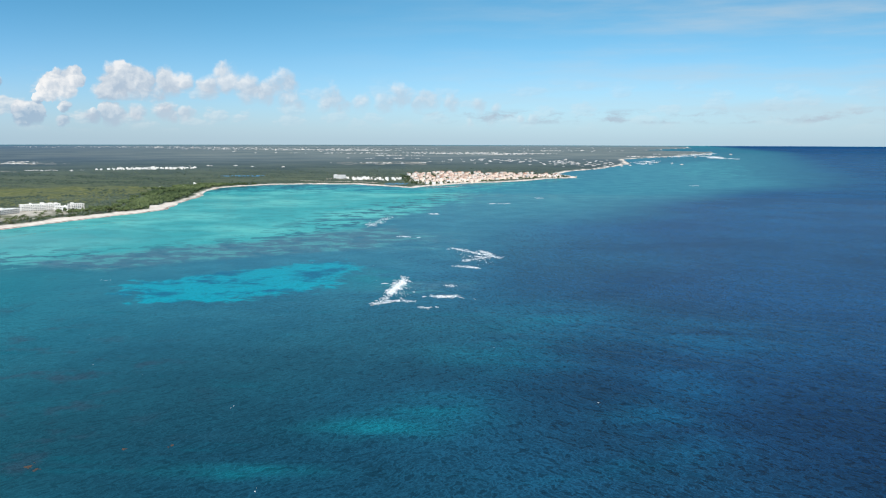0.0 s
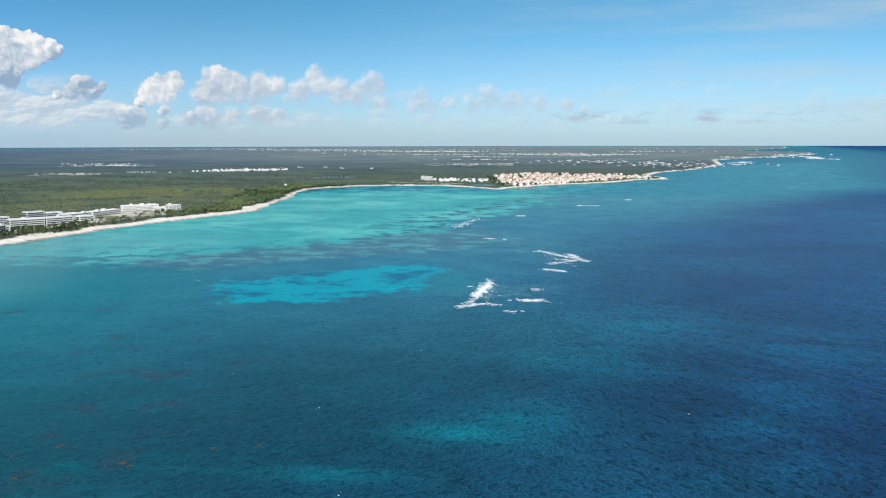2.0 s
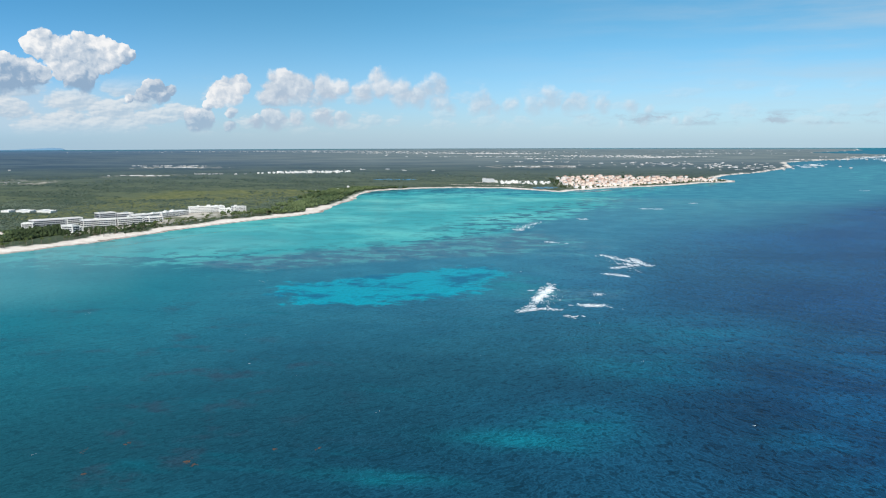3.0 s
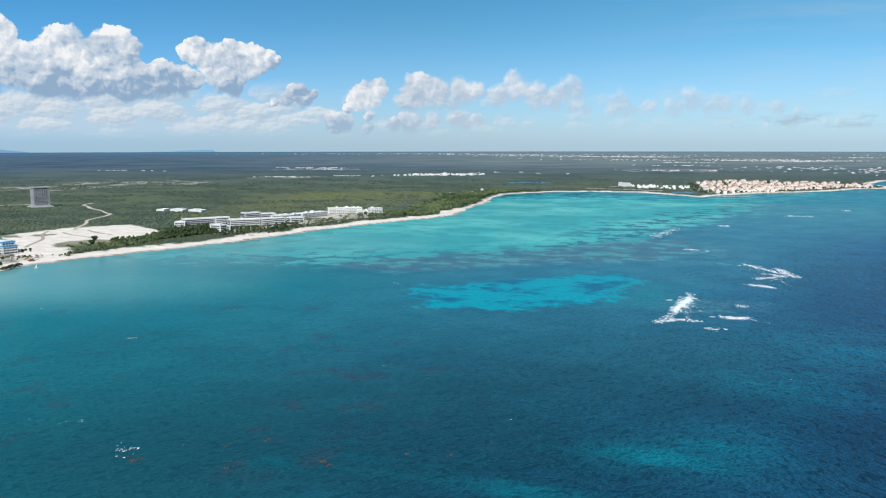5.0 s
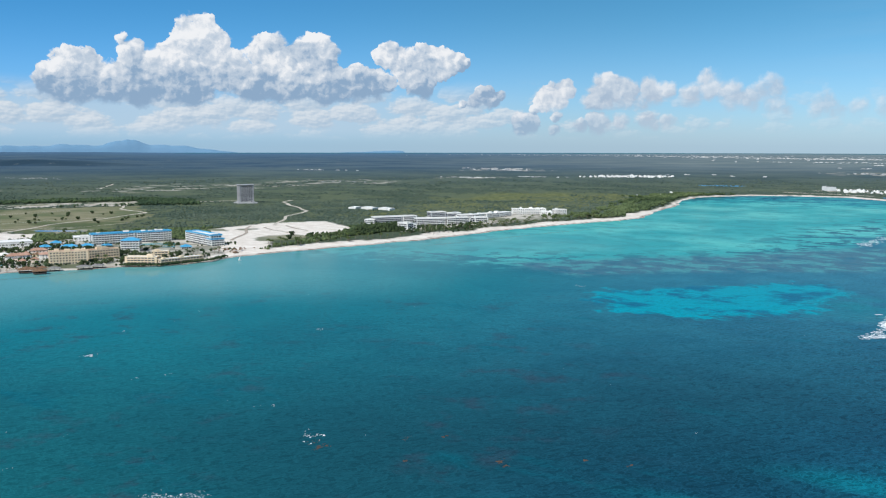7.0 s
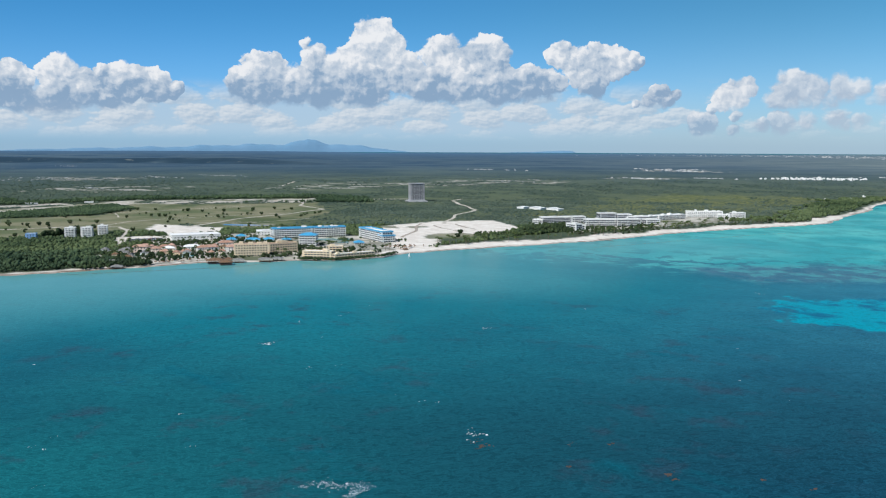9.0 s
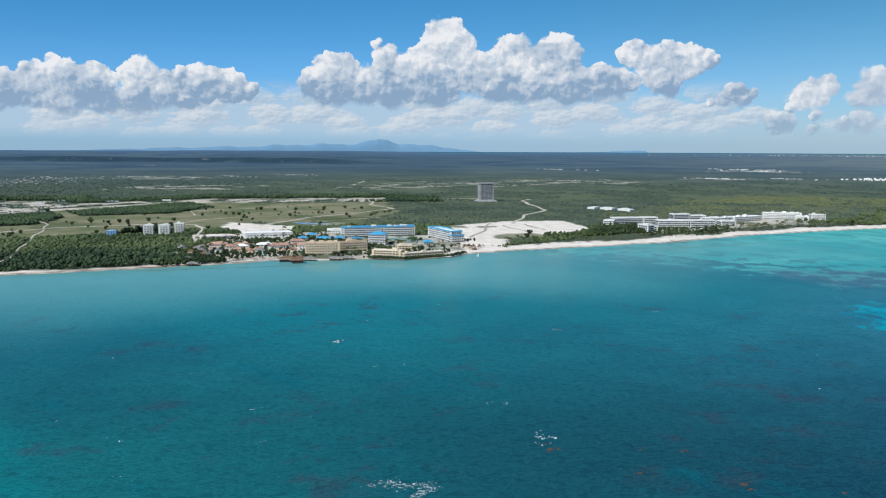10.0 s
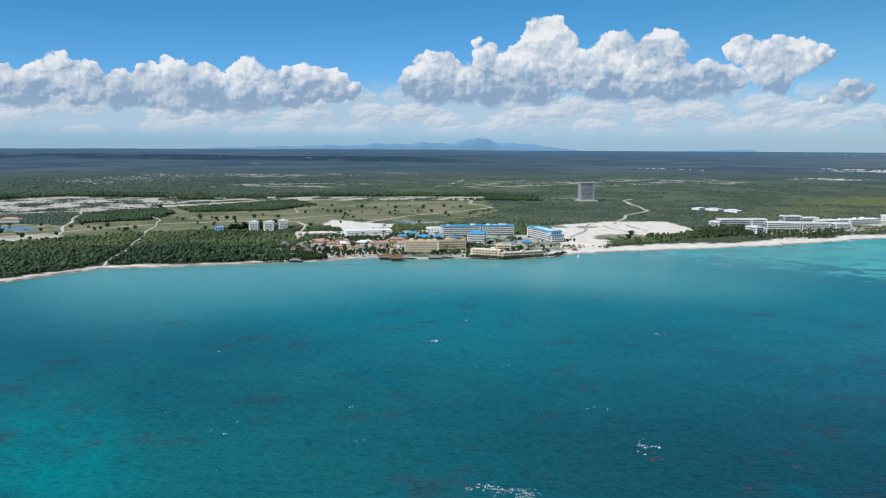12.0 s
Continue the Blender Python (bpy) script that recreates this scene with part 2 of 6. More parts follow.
COAST = [(-1035, 193), (-1058, 238), (-1076, 287), (-1082, 312), (-1059, 377), (-1027, 455), (-1013, 497), (-996, 553), (-989, 586), (-974, 635), (-938, 675), (-906, 727), (-855, 786), (-848, 828), (-854, 866), (-845, 922), (-831, 968), (-785, 1093), (-749, 1200), (-703, 1446), (-652, 1597)]
BAY = [(-593, 1752), (-577, 1820), (-604, 1968), (-626, 2244), (-675, 2499), (-680, 2651), (-624, 2755), (-555, 2842), (-459, 2887), (-383, 2893), (-282, 2889), (-136, 2727), (-87, 2683), (-54, 2767), (107, 2995), (238, 3084), (312, 3173), (419, 3361), (531, 3417), (557, 3561), (512, 3796), (613, 4150), (811, 4492), (1190, 5495), (1423, 6830), (2136, 8137), (3358, 10789), (3634, 11728)]
LAND = COAST + BAY + [(3300, 14000), (5500, 19000), (9000, 33000), (9000, 60000), (-90000, 60000), (-90000, -40000), (-3000, -40000), (-1900, -6000), (-1150, -1500), (-1020, -400), (-1000, 60)]
FIELD = [(-1595, 297), (-1680, 440), (-1805, 588), (-2087, 762), (-2170, 1158), (-1952, 1224), (-1770, 1495), (-1500, 1301), (-1332, 1041), (-1346, 918), (-1463, 918), (-1381, 772), (-1480, 687), (-1429, 581), (-1462, 486), (-1441, 365), (-1443, 269), (-1430, 100), (-1600, 60)]
COPSES = [[(-1834, 475), (-1935, 582), (-1920, 688), (-1830, 680), (-1694, 585), (-1700, 450)], [(-1948, 737), (-2051, 1078), (-1892, 1048), (-1779, 893), (-1839, 721)]]
STRIP = [(-2541, 473), (-2588, 625), (-2376, 851), (-2227, 857), (-2213, 961), (-2190, 1222), (-1931, 1611), (-1814, 1513), (-2038, 1137), (-2064, 795), (-2005, 653), (-1989, 503), (-2037, 380), (-2200, 200), (-2500, 250)]
LOTS = [[(-1423, 807), (-1495, 872), (-1346, 918), (-1264, 850), (-1292, 776)], [(-1335, 705), (-1290, 780), (-1222, 738), (-1258, 664)], [(-1166, 1136), (-1156, 1294), (-1092, 1385), (-955, 1290), (-924, 1202), (-948, 1062), (-872, 971), (-852, 863), (-966, 966)]]
RESORTS = [[(-1130, 560), (-1240, 700), (-1240, 880), (-1160, 1000), (-960, 990), (-880, 900), (-870, 780), (-960, 660), (-1020, 540)], [(-975, 1360), (-930, 1500), (-890, 1590), (-860, 1740), (-740, 1800), (-720, 1700), (-770, 1450), (-830, 1280)]]
LAWNS = [[(-1188, 1134), (-1143, 1159), (-1114, 1130), (-1158, 1110)], [(-984, 1061), (-999, 1115), (-953, 1150), (-900, 1100), (-945, 1030)], [(-1131, 1172), (-1099, 1195), (-1083, 1178), (-1102, 1147)]]
DUSTY = [(-1551, 282), (-1534, 326), (-1508, 372), (-1443, 360), (-1431, 315), (-1455, 265)]
OLIVE = [(-1150, 1500), (-1183, 1754), (-1260, 2100), (-1307, 2567), (-1000, 2700), (-811, 2588), (-700, 2321), (-747, 1967), (-921, 1801), (-1000, 1600)]
VILLAGE = [(-150, 3650), (-105, 3020), (-40, 2830), (110, 3030), (377, 3358), (500, 3450), (430, 3733), (-60, 3860)]
PONDS = [(-1660, 325, 80), (-1366, 976, 52)]
HAMLETS = [(-2311, 2986, 330), (-2315, 2558, 220), (-2491, 2356, 260), (-2428, 2070, 200), (-2888, 1485, 260), (-2290, 1327, 130), (-3820, 1923, 250), (-2058, 3793, 200), (-327, 5486, 350), (-2553, 5169, 300)]


def inside(poly, x, y):
    """Signed distance to a polygon on the plan, plus within."""
    best, odd = np.full(x.shape, 1e18), np.zeros(x.shape, bool)
    for (ax, ay), (bx, by) in zip(poly, poly[1:] + poly[:1]):
        ex, ey = bx - ax, by - ay
        k = np.clip(((x - ax) * ex + (y - ay) * ey) / (ex * ex + ey * ey), 0, 1)
        best = np.minimum(best, (x - ax - k * ex) ** 2 + (y - ay - k * ey) ** 2)
        if ay != by:
            odd ^= ((ay > y) != (by > y)) & (x < ex * (y - ay) / ey + ax)
    return np.where(odd, 1, -1) * np.sqrt(best)


def soft(v, a, b):
    k = np.clip((v - a) / (b - a), 0, 1)
    return k * k * (3 - 2 * k)


def wavy(x, y, size, seed):
    """A cheap smooth noise about -1 to 1 on the plan, for bending edges."""
    rng = np.random.RandomState(seed)
    total = 0
    for _ in range(7):
        a, f, p = rng.uniform(0, 6.28), rng.uniform(0.6, 1.9) * 6.28 / size, rng.uniform(0, 6.28)
        total = total + np.sin((x * math.cos(a) + y * math.sin(a)) * f + p + 0.8 * np.sin((y * math.cos(a) - x * math.sin(a)) * f * 0.7))
    return total / 4


# ---- node helpers and materials ----
def shader(name, rough=0.6, spec=0.3):
    m = bpy.data.materials.new(name)
    m.use_nodes = True
    b = m.node_tree.nodes["Principled BSDF"]
    b.inputs["Roughness"].default_value, b.inputs["Specular IOR Level"].default_value = rough, spec
    return m, m.node_tree.nodes, m.node_tree.links, b


def attr(n, name, out="Fac"):
    a = n.new("ShaderNodeAttribute")
    a.attribute_name = name
    return a.outputs[out]


def tex(n, l, where, scale, detail=4.0, rough=0.55, stretch=(1, 1, 1), turn=0.0):
    mp = n.new("ShaderNodeMapping")
    mp.inputs["Scale"].default_value = stretch
    mp.inputs["Rotation"].default_value = (0, 0, radians(turn))
    l.new(where, mp.inputs["Vector"])
    t = n.new("ShaderNodeTexNoise")
    t.inputs["Scale"].default_value, t.inputs["Detail"].default_value, t.inputs["Roughness"].default_value = scale, detail, rough
    l.new(mp.outputs["Vector"], t.inputs["Vector"])
    return t.outputs["Fac"]


def crests(n, l, where, scale, along, turn, detail=3.0, rough=0.55):
    """Noise drawn out along one heading, in degrees, as wind waves are."""
    mp, t = n.new("ShaderNodeMapping"), n.new("ShaderNodeTexNoise")
    mp.vector_type = "TEXTURE"
    mp.inputs["Rotation"].default_value, mp.inputs["Scale"].default_value = (0, 0, radians(turn)), (along, 1, 1)
    t.inputs["Scale"].default_value, t.inputs["Detail"].default_value, t.inputs["Roughness"].default_value = scale, detail, rough
    l.new(where, mp.inputs["Vector"])
    l.new(mp.outputs["Vector"], t.inputs["Vector"])
    return t.outputs["Fac"]


def rollers(n, l, where, length, turn):
    """Long swell: bands of that length in metres whose crests follow one heading, bent and broken."""
    mp, t = n.new("ShaderNodeMapping"), n.new("ShaderNodeTexWave")
    mp.vector_type = "TEXTURE"
    mp.inputs["Rotation"].default_value = (0, 0, radians(turn))
    t.wave_type, t.bands_direction = "BANDS", "Y"
    for k, v in zip(("Scale", "Distortion", "Detail", "Detail Scale", "Detail Roughness"), (math.pi / 10 / length, 16.0, 3.0, 1.0, 0.55)):
        t.inputs[k].default_value = v
    l.new(where, mp.inputs["Vector"])
    l.new(mp.outputs["Vector"], t.inputs["Vector"])
    return t.outputs["Fac"]


def step(n, l, v, a, b, lo=0.0, hi=1.0):
    r = n.new("ShaderNodeMapRange")
    r.interpolation_type = "SMOOTHSTEP"
    for k, x in zip(("From Min", "From Max", "To Min", "To Max"), (a, b, lo, hi)):
        r.inputs[k].default_value = x
    l.new(v, r.inputs["Value"])
    return r.outputs["Result"]


def calc(n, l, op, a, b):
    c = n.new("ShaderNodeMath")
    c.operation = op
    for i, v in enumerate((a, b)):
        if isinstance(v, (int, float)):
            c.inputs[i].default_value = v
        else:
            l.new(v, c.inputs[i])
    return c.outputs[0]


def blend(n, l, fac, a, b):
    x = n.new("ShaderNodeMix")
    x.data_type = "RGBA"
    for k, v in ((0, fac), (6, a), (7, b)):
        if isinstance(v, tuple):
            x.inputs[k].default_value = (*v, 1)
        elif isinstance(v, (int, float)):
            x.inputs[k].default_value = v
        else:
            l.new(v, x.inputs[k])
    return x.outputs[2]


def bump(n, l, height, strength, distance, normal=None):
    b = n.new("ShaderNodeBump")
    if isinstance(strength, float):
        b.inputs["Strength"].default_value = strength
    else:
        l.new(strength, b.inputs["Strength"])
    b.inputs["Distance"].default_value = distance
    l.new(height, b.inputs["Height"])
    if normal is not None:
        l.new(normal, b.inputs["Normal"])
    return b.outputs["Normal"]


def mottled(name, c0, c1, scale, rough=0.7, spec=0.25, bumped=0.0, vary=0.0, fine=6.0):
    """A surface of two tones mixed at two scales, in metres of its own space; vary: shift from object to object."""
    m, n, l, b = shader(name, rough, spec)
    where = n.new("ShaderNodeTexCoord").outputs["Object"]
    coarse, grain = tex(n, l, where, scale), tex(n, l, where, scale * fine)
    k = calc(n, l, "ADD", calc(n, l, "MULTIPLY", coarse, 0.65), calc(n, l, "MULTIPLY", grain, 0.35))
    k = step(n, l, k, 0.32, 0.68)
    if vary:
        k = calc(n, l, "ADD", k, calc(n, l, "MULTIPLY", calc(n, l, "SUBTRACT", n.new("ShaderNodeObjectInfo").outputs["Random"], 0.5), vary))
    l.new(blend(n, l, k, c0, c1), b.inputs["Base Color"])
    if bumped:
        l.new(bump(n, l, grain, 0.6, bumped), b.inputs["Normal"])
    return m


def leafy(name, dark, light, scale=0.12):
    """Foliage: each clump has its own tone, with leaf-sized mottling."""
    m, n, l, b = shader(name, 0.75, 0.12)
    geo = n.new("ShaderNodeNewGeometry")
    grain = tex(n, l, geo.outputs["Position"], scale * 6, 5.0, 0.7)
    patch = calc(n, l, "ADD", calc(n, l, "MULTIPLY", tex(n, l, geo.outputs["Position"], 0.012, 3.0), 0.5), calc(n, l, "MULTIPLY", tex(n, l, geo.outputs["Position"], 0.0035, 3.0), 0.5))
    k = calc(n, l, "ADD", calc(n, l, "MULTIPLY", geo.outputs["Random Per Island"], 0.4), calc(n, l, "MULTIPLY", grain, 0.5))
    k = calc(n, l, "ADD", k, calc(n, l, "MULTIPLY", calc(n, l, "SUBTRACT", patch, 0.5), 2.2))
    l.new(blend(n, l, step(n, l, k, 0.15, 0.8), dark, light), b.inputs["Base Color"])
    l.new(bump(n, l, grain, 1.0, 1.5), b.inputs["Normal"])
    return m


def ground_material():
    m, n, l, b = shader("ground", 0.9, 0.1)
    plan = attr(n, "plan", "Vector")
    big, mid, fine, grain = tex(n, l, plan, 0.0016, 5), tex(n, l, plan, 0.009, 5, 0.6), tex(n, l, plan, 0.05, 5, 0.65), tex(n, l, plan, 0.25, 3, 0.6)
    leaf = tex(n, l, plan, 0.16, 4, 0.7)
    canopy = blend(n, l, step(n, l, leaf, 0.32, 0.68), (0.042, 0.064, 0.040), (0.088, 0.112, 0.066))
    heath = blend(n, l, step(n, l, leaf, 0.30, 0.70), (0.064, 0.088, 0.048), (0.140, 0.160, 0.088))
    canopy = blend(n, l, attr(n, "scrub"), canopy, heath)
    canopy = blend(n, l, step(n, l, mid, 0.50, 0.72, 0, 0.7), canopy, (0.064, 0.088, 0.048))
    canopy = blend(n, l, step(n, l, big, 0.55, 0.7, 0, 0.6), canopy, (0.088, 0.104, 0.055))
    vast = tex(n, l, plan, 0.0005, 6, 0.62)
    # air haze painted into the far plain's colour, bluer with distance, paler toward +y
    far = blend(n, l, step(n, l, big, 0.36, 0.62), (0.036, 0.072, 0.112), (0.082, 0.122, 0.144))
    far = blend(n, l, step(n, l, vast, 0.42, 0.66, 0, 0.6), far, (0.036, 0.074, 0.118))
    # a darker blue band along the raised edge of the far plain
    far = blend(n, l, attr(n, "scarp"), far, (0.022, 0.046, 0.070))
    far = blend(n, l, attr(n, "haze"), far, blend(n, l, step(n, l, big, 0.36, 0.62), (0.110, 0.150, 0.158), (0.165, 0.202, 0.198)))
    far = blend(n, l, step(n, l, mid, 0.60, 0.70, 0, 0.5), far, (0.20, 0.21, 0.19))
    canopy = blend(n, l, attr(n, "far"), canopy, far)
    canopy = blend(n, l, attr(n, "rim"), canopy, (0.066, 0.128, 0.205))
    scrub = blend(n, l, step(n, l, fine, 0.38, 0.62), (0.070, 0.088, 0.034), (0.185, 0.195, 0.082))
    canopy = blend(n, l, calc(n, l, "MULTIPLY", attr(n, "olive"), step(n, l, mid, 0.25, 0.6)), canopy, scrub)
    meadow = blend(n, l, step(n, l, mid, 0.36, 0.62), (0.116, 0.138, 0.066), (0.228, 0.214, 0.130))
    meadow = blend(n, l, step(n, l, tex(n, l, plan, 0.006, 6, 0.65), 0.52, 0.62, 0, 0.8), meadow, (0.075, 0.100, 0.042))
    meadow = blend(n, l, step(n, l, fine, 0.62, 0.72, 0, 0.7), meadow, (0.30, 0.26, 0.17))
    base = blend(n, l, attr(n, "meadow"), canopy, meadow)
    earth = blend(n, l, step(n, l, fine, 0.35, 0.65), (0.44, 0.39, 0.32), (0.66, 0.61, 0.54))
    earth = blend(n, l, step(n, l, mid, 0.52, 0.62, 0, 0.8), earth, (0.11, 0.12, 0.05))
    base = blend(n, l, attr(n, "bare"), base, earth)
    sand = blend(n, l, step(n, l, fine, 0.3, 0.7), (0.62, 0.55, 0.47), (0.80, 0.745, 0.67))
    sand = blend(n, l, step(n, l, grain, 0.62, 0.72, 0, 0.35), sand, (0.22, 0.20, 0.12))
    base = blend(n, l, attr(n, "sand"), base, sand)
    wrack = calc(n, l, "MULTIPLY", attr(n, "wrack"), step(n, l, fine, 0.3, 0.55))
    base = blend(n, l, wrack, base, (0.13, 0.075, 0.045))
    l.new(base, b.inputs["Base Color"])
    l.new(bump(n, l, fine, calc(n, l, "MULTIPLY", attr(n, "relief"), 0.5), 1.0), b.inputs["Normal"])
    return m


def sea_material():
    m, n, l, b = shader("sea")
    body, gleam, mix = n.new("ShaderNodeBsdfDiffuse"), n.new("ShaderNodeBsdfAnisotropic"), n.new("ShaderNodeMixShader")
    gleam.inputs["Roughness"].default_value = 0.12
    l.new(body.outputs[0], mix.inputs[1])
    l.new(gleam.outputs[0], mix.inputs[2])
    l.new(mix.outputs[0], n["Material Output"].inputs["Surface"])
    n.remove(b)
    plan = attr(n, "plan", "Vector")
    big, mid, fine = tex(n, l, plan, 0.004, 5, 0.6), tex(n, l, plan, 0.016, 5, 0.62), tex(n, l, plan, 0.06, 4, 0.6)
    bars = tex(n, l, plan, 0.010, 4, 0.6, (1, 2.6, 1), 32)

    rag = calc(n, l, "ADD", calc(n, l, "MULTIPLY", mid, 0.5), calc(n, l, "MULTIPLY", fine, 0.5))

    def ragged(name, amount=0.45):
        return step(n, l, calc(n, l, "ADD", attr(n, name), calc(n, l, "MULTIPLY", calc(n, l, "SUBTRACT", rag, 0.5), amount)), 0.30, 0.70)

    water = blend(n, l, step(n, l, big, 0.38, 0.64), (0.009, 0.092, 0.106), (0.011, 0.126, 0.136))
    water = blend(n, l, attr(n, "open"), water, blend(n, l, step(n, l, big, 0.38, 0.64), (0.009, 0.058, 0.082), (0.010, 0.078, 0.110)))
    # bank: brighter water, mostly by distance from the middle of the walk
    water = blend(n, l, attr(n, "bank"), water, blend(n, l, step(n, l, mid, 0.35, 0.65), (0.020, 0.130, 0.192), (0.030, 0.168, 0.230)))
    water = blend(n, l, calc(n, l, "MULTIPLY", attr(n, "lagoon"), step(n, l, big, 0.3, 0.6, 0.7, 1)), water, (0.003, 0.185, 0.208))
    water = blend(n, l, step(n, l, bars, 0.56, 0.74, 0, 0.5), water, (0.003, 0.112, 0.146))
    water = blend(n, l, step(n, l, mid, 0.60, 0.74, 0, 0.22), water, (0.018, 0.055, 0.075))
    ocean = blend(n, l, step(n, l, big, 0.35, 0.66), (0.002, 0.020, 0.058), (0.004, 0.038, 0.106))
    ocean = blend(n, l, attr(n, "bank"), ocean, blend(n, l, step(n, l, big, 0.35, 0.66), (0.004, 0.041, 0.126), (0.006, 0.064, 0.172)))
    water = blend(n, l, attr(n, "deep"), water, ocean)
    water = blend(n, l, attr(n, "shelf"), water, blend(n, l, step(n, l, mid, 0.35, 0.65), (0.024, 0.170, 0.235), (0.044, 0.225, 0.275)))
    shoal = blend(n, l, step(n, l, big, 0.40, 0.65), (0.028, 0.330, 0.325), (0.105, 0.480, 0.430))
    patches = tex(n, l, plan, 0.021, 6, 0.64, (1.0, 1.15, 1), 20)
    weedbed = calc(n, l, "MULTIPLY", step(n, l, patches, 0.505, 0.555), attr(n, "grass"))
    shoal = blend(n, l, weedbed, shoal, blend(n, l, step(n, l, fine, 0.35, 0.65), (0.010, 0.098, 0.140), (0.026, 0.140, 0.178)))
    water = blend(n, l, ragged("shoal", 1.5), water, shoal)
    coral = blend(n, l, step(n, l, patches, 0.44, 0.50), (0.075, 0.265, 0.275), (0.060, 0.145, 0.188))
    coral = blend(n, l, step(n, l, patches, 0.56, 0.62), coral, (0.026, 0.130, 0.180))
    water = blend(n, l, ragged("reef", 0.9), water, coral)
    pool = blend(n, l, step(n, l, patches, 0.47, 0.62), (0.001, 0.285, 0.358), (0.004, 0.120, 0.205))
    water = blend(n, l, step(n, l, calc(n, l, "ADD", attr(n, "pool"), calc(n, l, "MULTIPLY", calc(n, l, "SUBTRACT", rag, 0.5), 2.6)), 0.36, 0.66), water, pool)
    water = blend(n, l, calc(n, l, "MULTIPLY", attr(n, "sandy"), step(n, l, calc(n, l, "ADD", calc(n, l, "MULTIPLY", bars, 0.6), calc(n, l, "MULTIPLY", rag, 0.4)), 0.36, 0.58)), water, blend(n, l, attr(n, "deep"), (0.003, 0.215, 0.220), (0.003, 0.090, 0.215)))
    blotch = tex(n, l, plan, 0.028, 5, 0.65)
    water = blend(n, l, calc(n, l, "MULTIPLY", calc(n, l, "MULTIPLY", attr(n, "blotch"), step(n, l, tex(n, l, plan, 0.007, 3, 0.5), 0.44, 0.60)), step(n, l, blotch, 0.52, 0.68, 0, 0.52)), water, (0.034, 0.046, 0.066))
    water = blend(n, l, calc(n, l, "MULTIPLY", attr(n, "silt"), step(n, l, big, 0.2, 0.6, 0.75, 1)), water, (0.135, 0.355, 0.350))
    # two wave trains: one runs up to the beach, the other rules the open sea
    sway = n.new("ShaderNodeVectorMath")
    sway.operation = "MULTIPLY_ADD"
    drift = n.new("ShaderNodeTexNoise")
    drift.inputs["Scale"].default_value, drift.inputs["Detail"].default_value = 0.03, 2.0
    l.new(plan, drift.inputs["Vector"])
    l.new(drift.outputs["Color"], sway.inputs[0])
    sway.inputs[1].default_value = (16, 16, 0)
    l.new(plan, sway.inputs[2])
    run = sway.outputs[0]
    out_share = attr(n, "outer")

    def trains(inner, outer):
        return calc(n, l, "ADD", calc(n, l, "MULTIPLY", inner, calc(n, l, "SUBTRACT", 1.0, out_share)), calc(n, l, "MULTIPLY", outer, out_share))

    def crest_line(v, wide):
        return step(n, l, calc(n, l, "ABSOLUTE", calc(n, l, "SUBTRACT", v, 0.5), 0.0), wide, 0.0)

    chop = trains(crests(n, l, run, 0.30, 2.0, 50, 3, 0.55), crests(n, l, run, 0.28, 2.0, -56, 3, 0.55))
    swell = trains(rollers(n, l, plan, 21.0, 47), rollers(n, l, plan, 26.0, -50))
    ripple = crests(n, l, run, 0.85, 1.6, 8, 2, 0.55)
    calm = attr(n, "relief")
    # sky glints on crest lines and dim troughs are painted into the body colour
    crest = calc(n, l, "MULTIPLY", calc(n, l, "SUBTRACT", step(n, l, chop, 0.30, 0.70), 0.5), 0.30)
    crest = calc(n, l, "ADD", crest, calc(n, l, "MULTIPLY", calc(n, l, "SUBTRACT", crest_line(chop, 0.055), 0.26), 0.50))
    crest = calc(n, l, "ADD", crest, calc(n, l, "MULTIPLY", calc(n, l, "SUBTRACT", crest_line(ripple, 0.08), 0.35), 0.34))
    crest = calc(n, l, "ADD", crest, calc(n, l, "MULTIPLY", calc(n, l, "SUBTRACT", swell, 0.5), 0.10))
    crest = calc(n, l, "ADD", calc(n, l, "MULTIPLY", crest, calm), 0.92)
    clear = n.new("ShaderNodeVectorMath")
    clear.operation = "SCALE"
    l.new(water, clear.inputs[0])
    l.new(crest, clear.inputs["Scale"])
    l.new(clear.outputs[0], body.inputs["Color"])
    up = bump(n, l, swell, calm, 0.12)
    up = bump(n, l, chop, calm, 0.30, up)
    up = bump(n, l, ripple, calm, 0.12, up)
    l.new(up, body.inputs["Normal"])
    sleek = bump(n, l, swell, calm, 0.10)
    sleek = bump(n, l, chop, calm, 0.17, sleek)
    sleek = bump(n, l, ripple, calm, 0.07, sleek)
    l.new(sleek, gleam.inputs["Normal"])
    sheen = n.new("ShaderNodeFresnel")
    sheen.inputs["IOR"].default_value = 1.333
    l.new(sleek, sheen.inputs["Normal"])
    l.new(calc(n, l, "MINIMUM", calc(n, l, "MULTIPLY", sheen.outputs[0], 0.46), 0.20), mix.inputs[0])
    return m


GROUND, SEA = ground_material(), sea_material()
WHITE = mottled("white_render", (0.66, 0.65, 0.62), (0.80, 0.79, 0.76), 0.08, 0.7)
GREY_WALL = mottled("grey_render", (0.42, 0.43, 0.44), (0.56, 0.57, 0.57), 0.08, 0.7)
CREAM = mottled("cream_stone", (0.64, 0.50, 0.34), (0.80, 0.67, 0.49), 0.1, 0.8, bumped=0.05)
PEACH = mottled("peach_render", (0.70, 0.55, 0.46), (0.82, 0.70, 0.61), 0.1, 0.8, vary=0.6)
BLUE_TILE = mottled("blue_metal_roof", (0.05, 0.28, 0.50), (0.09, 0.40, 0.64), 0.15, 0.45, 0.4)
BLUE_WALL = mottled("blue_painted_render", (0.16, 0.30, 0.52), (0.24, 0.40, 0.62), 0.1, 0.7)
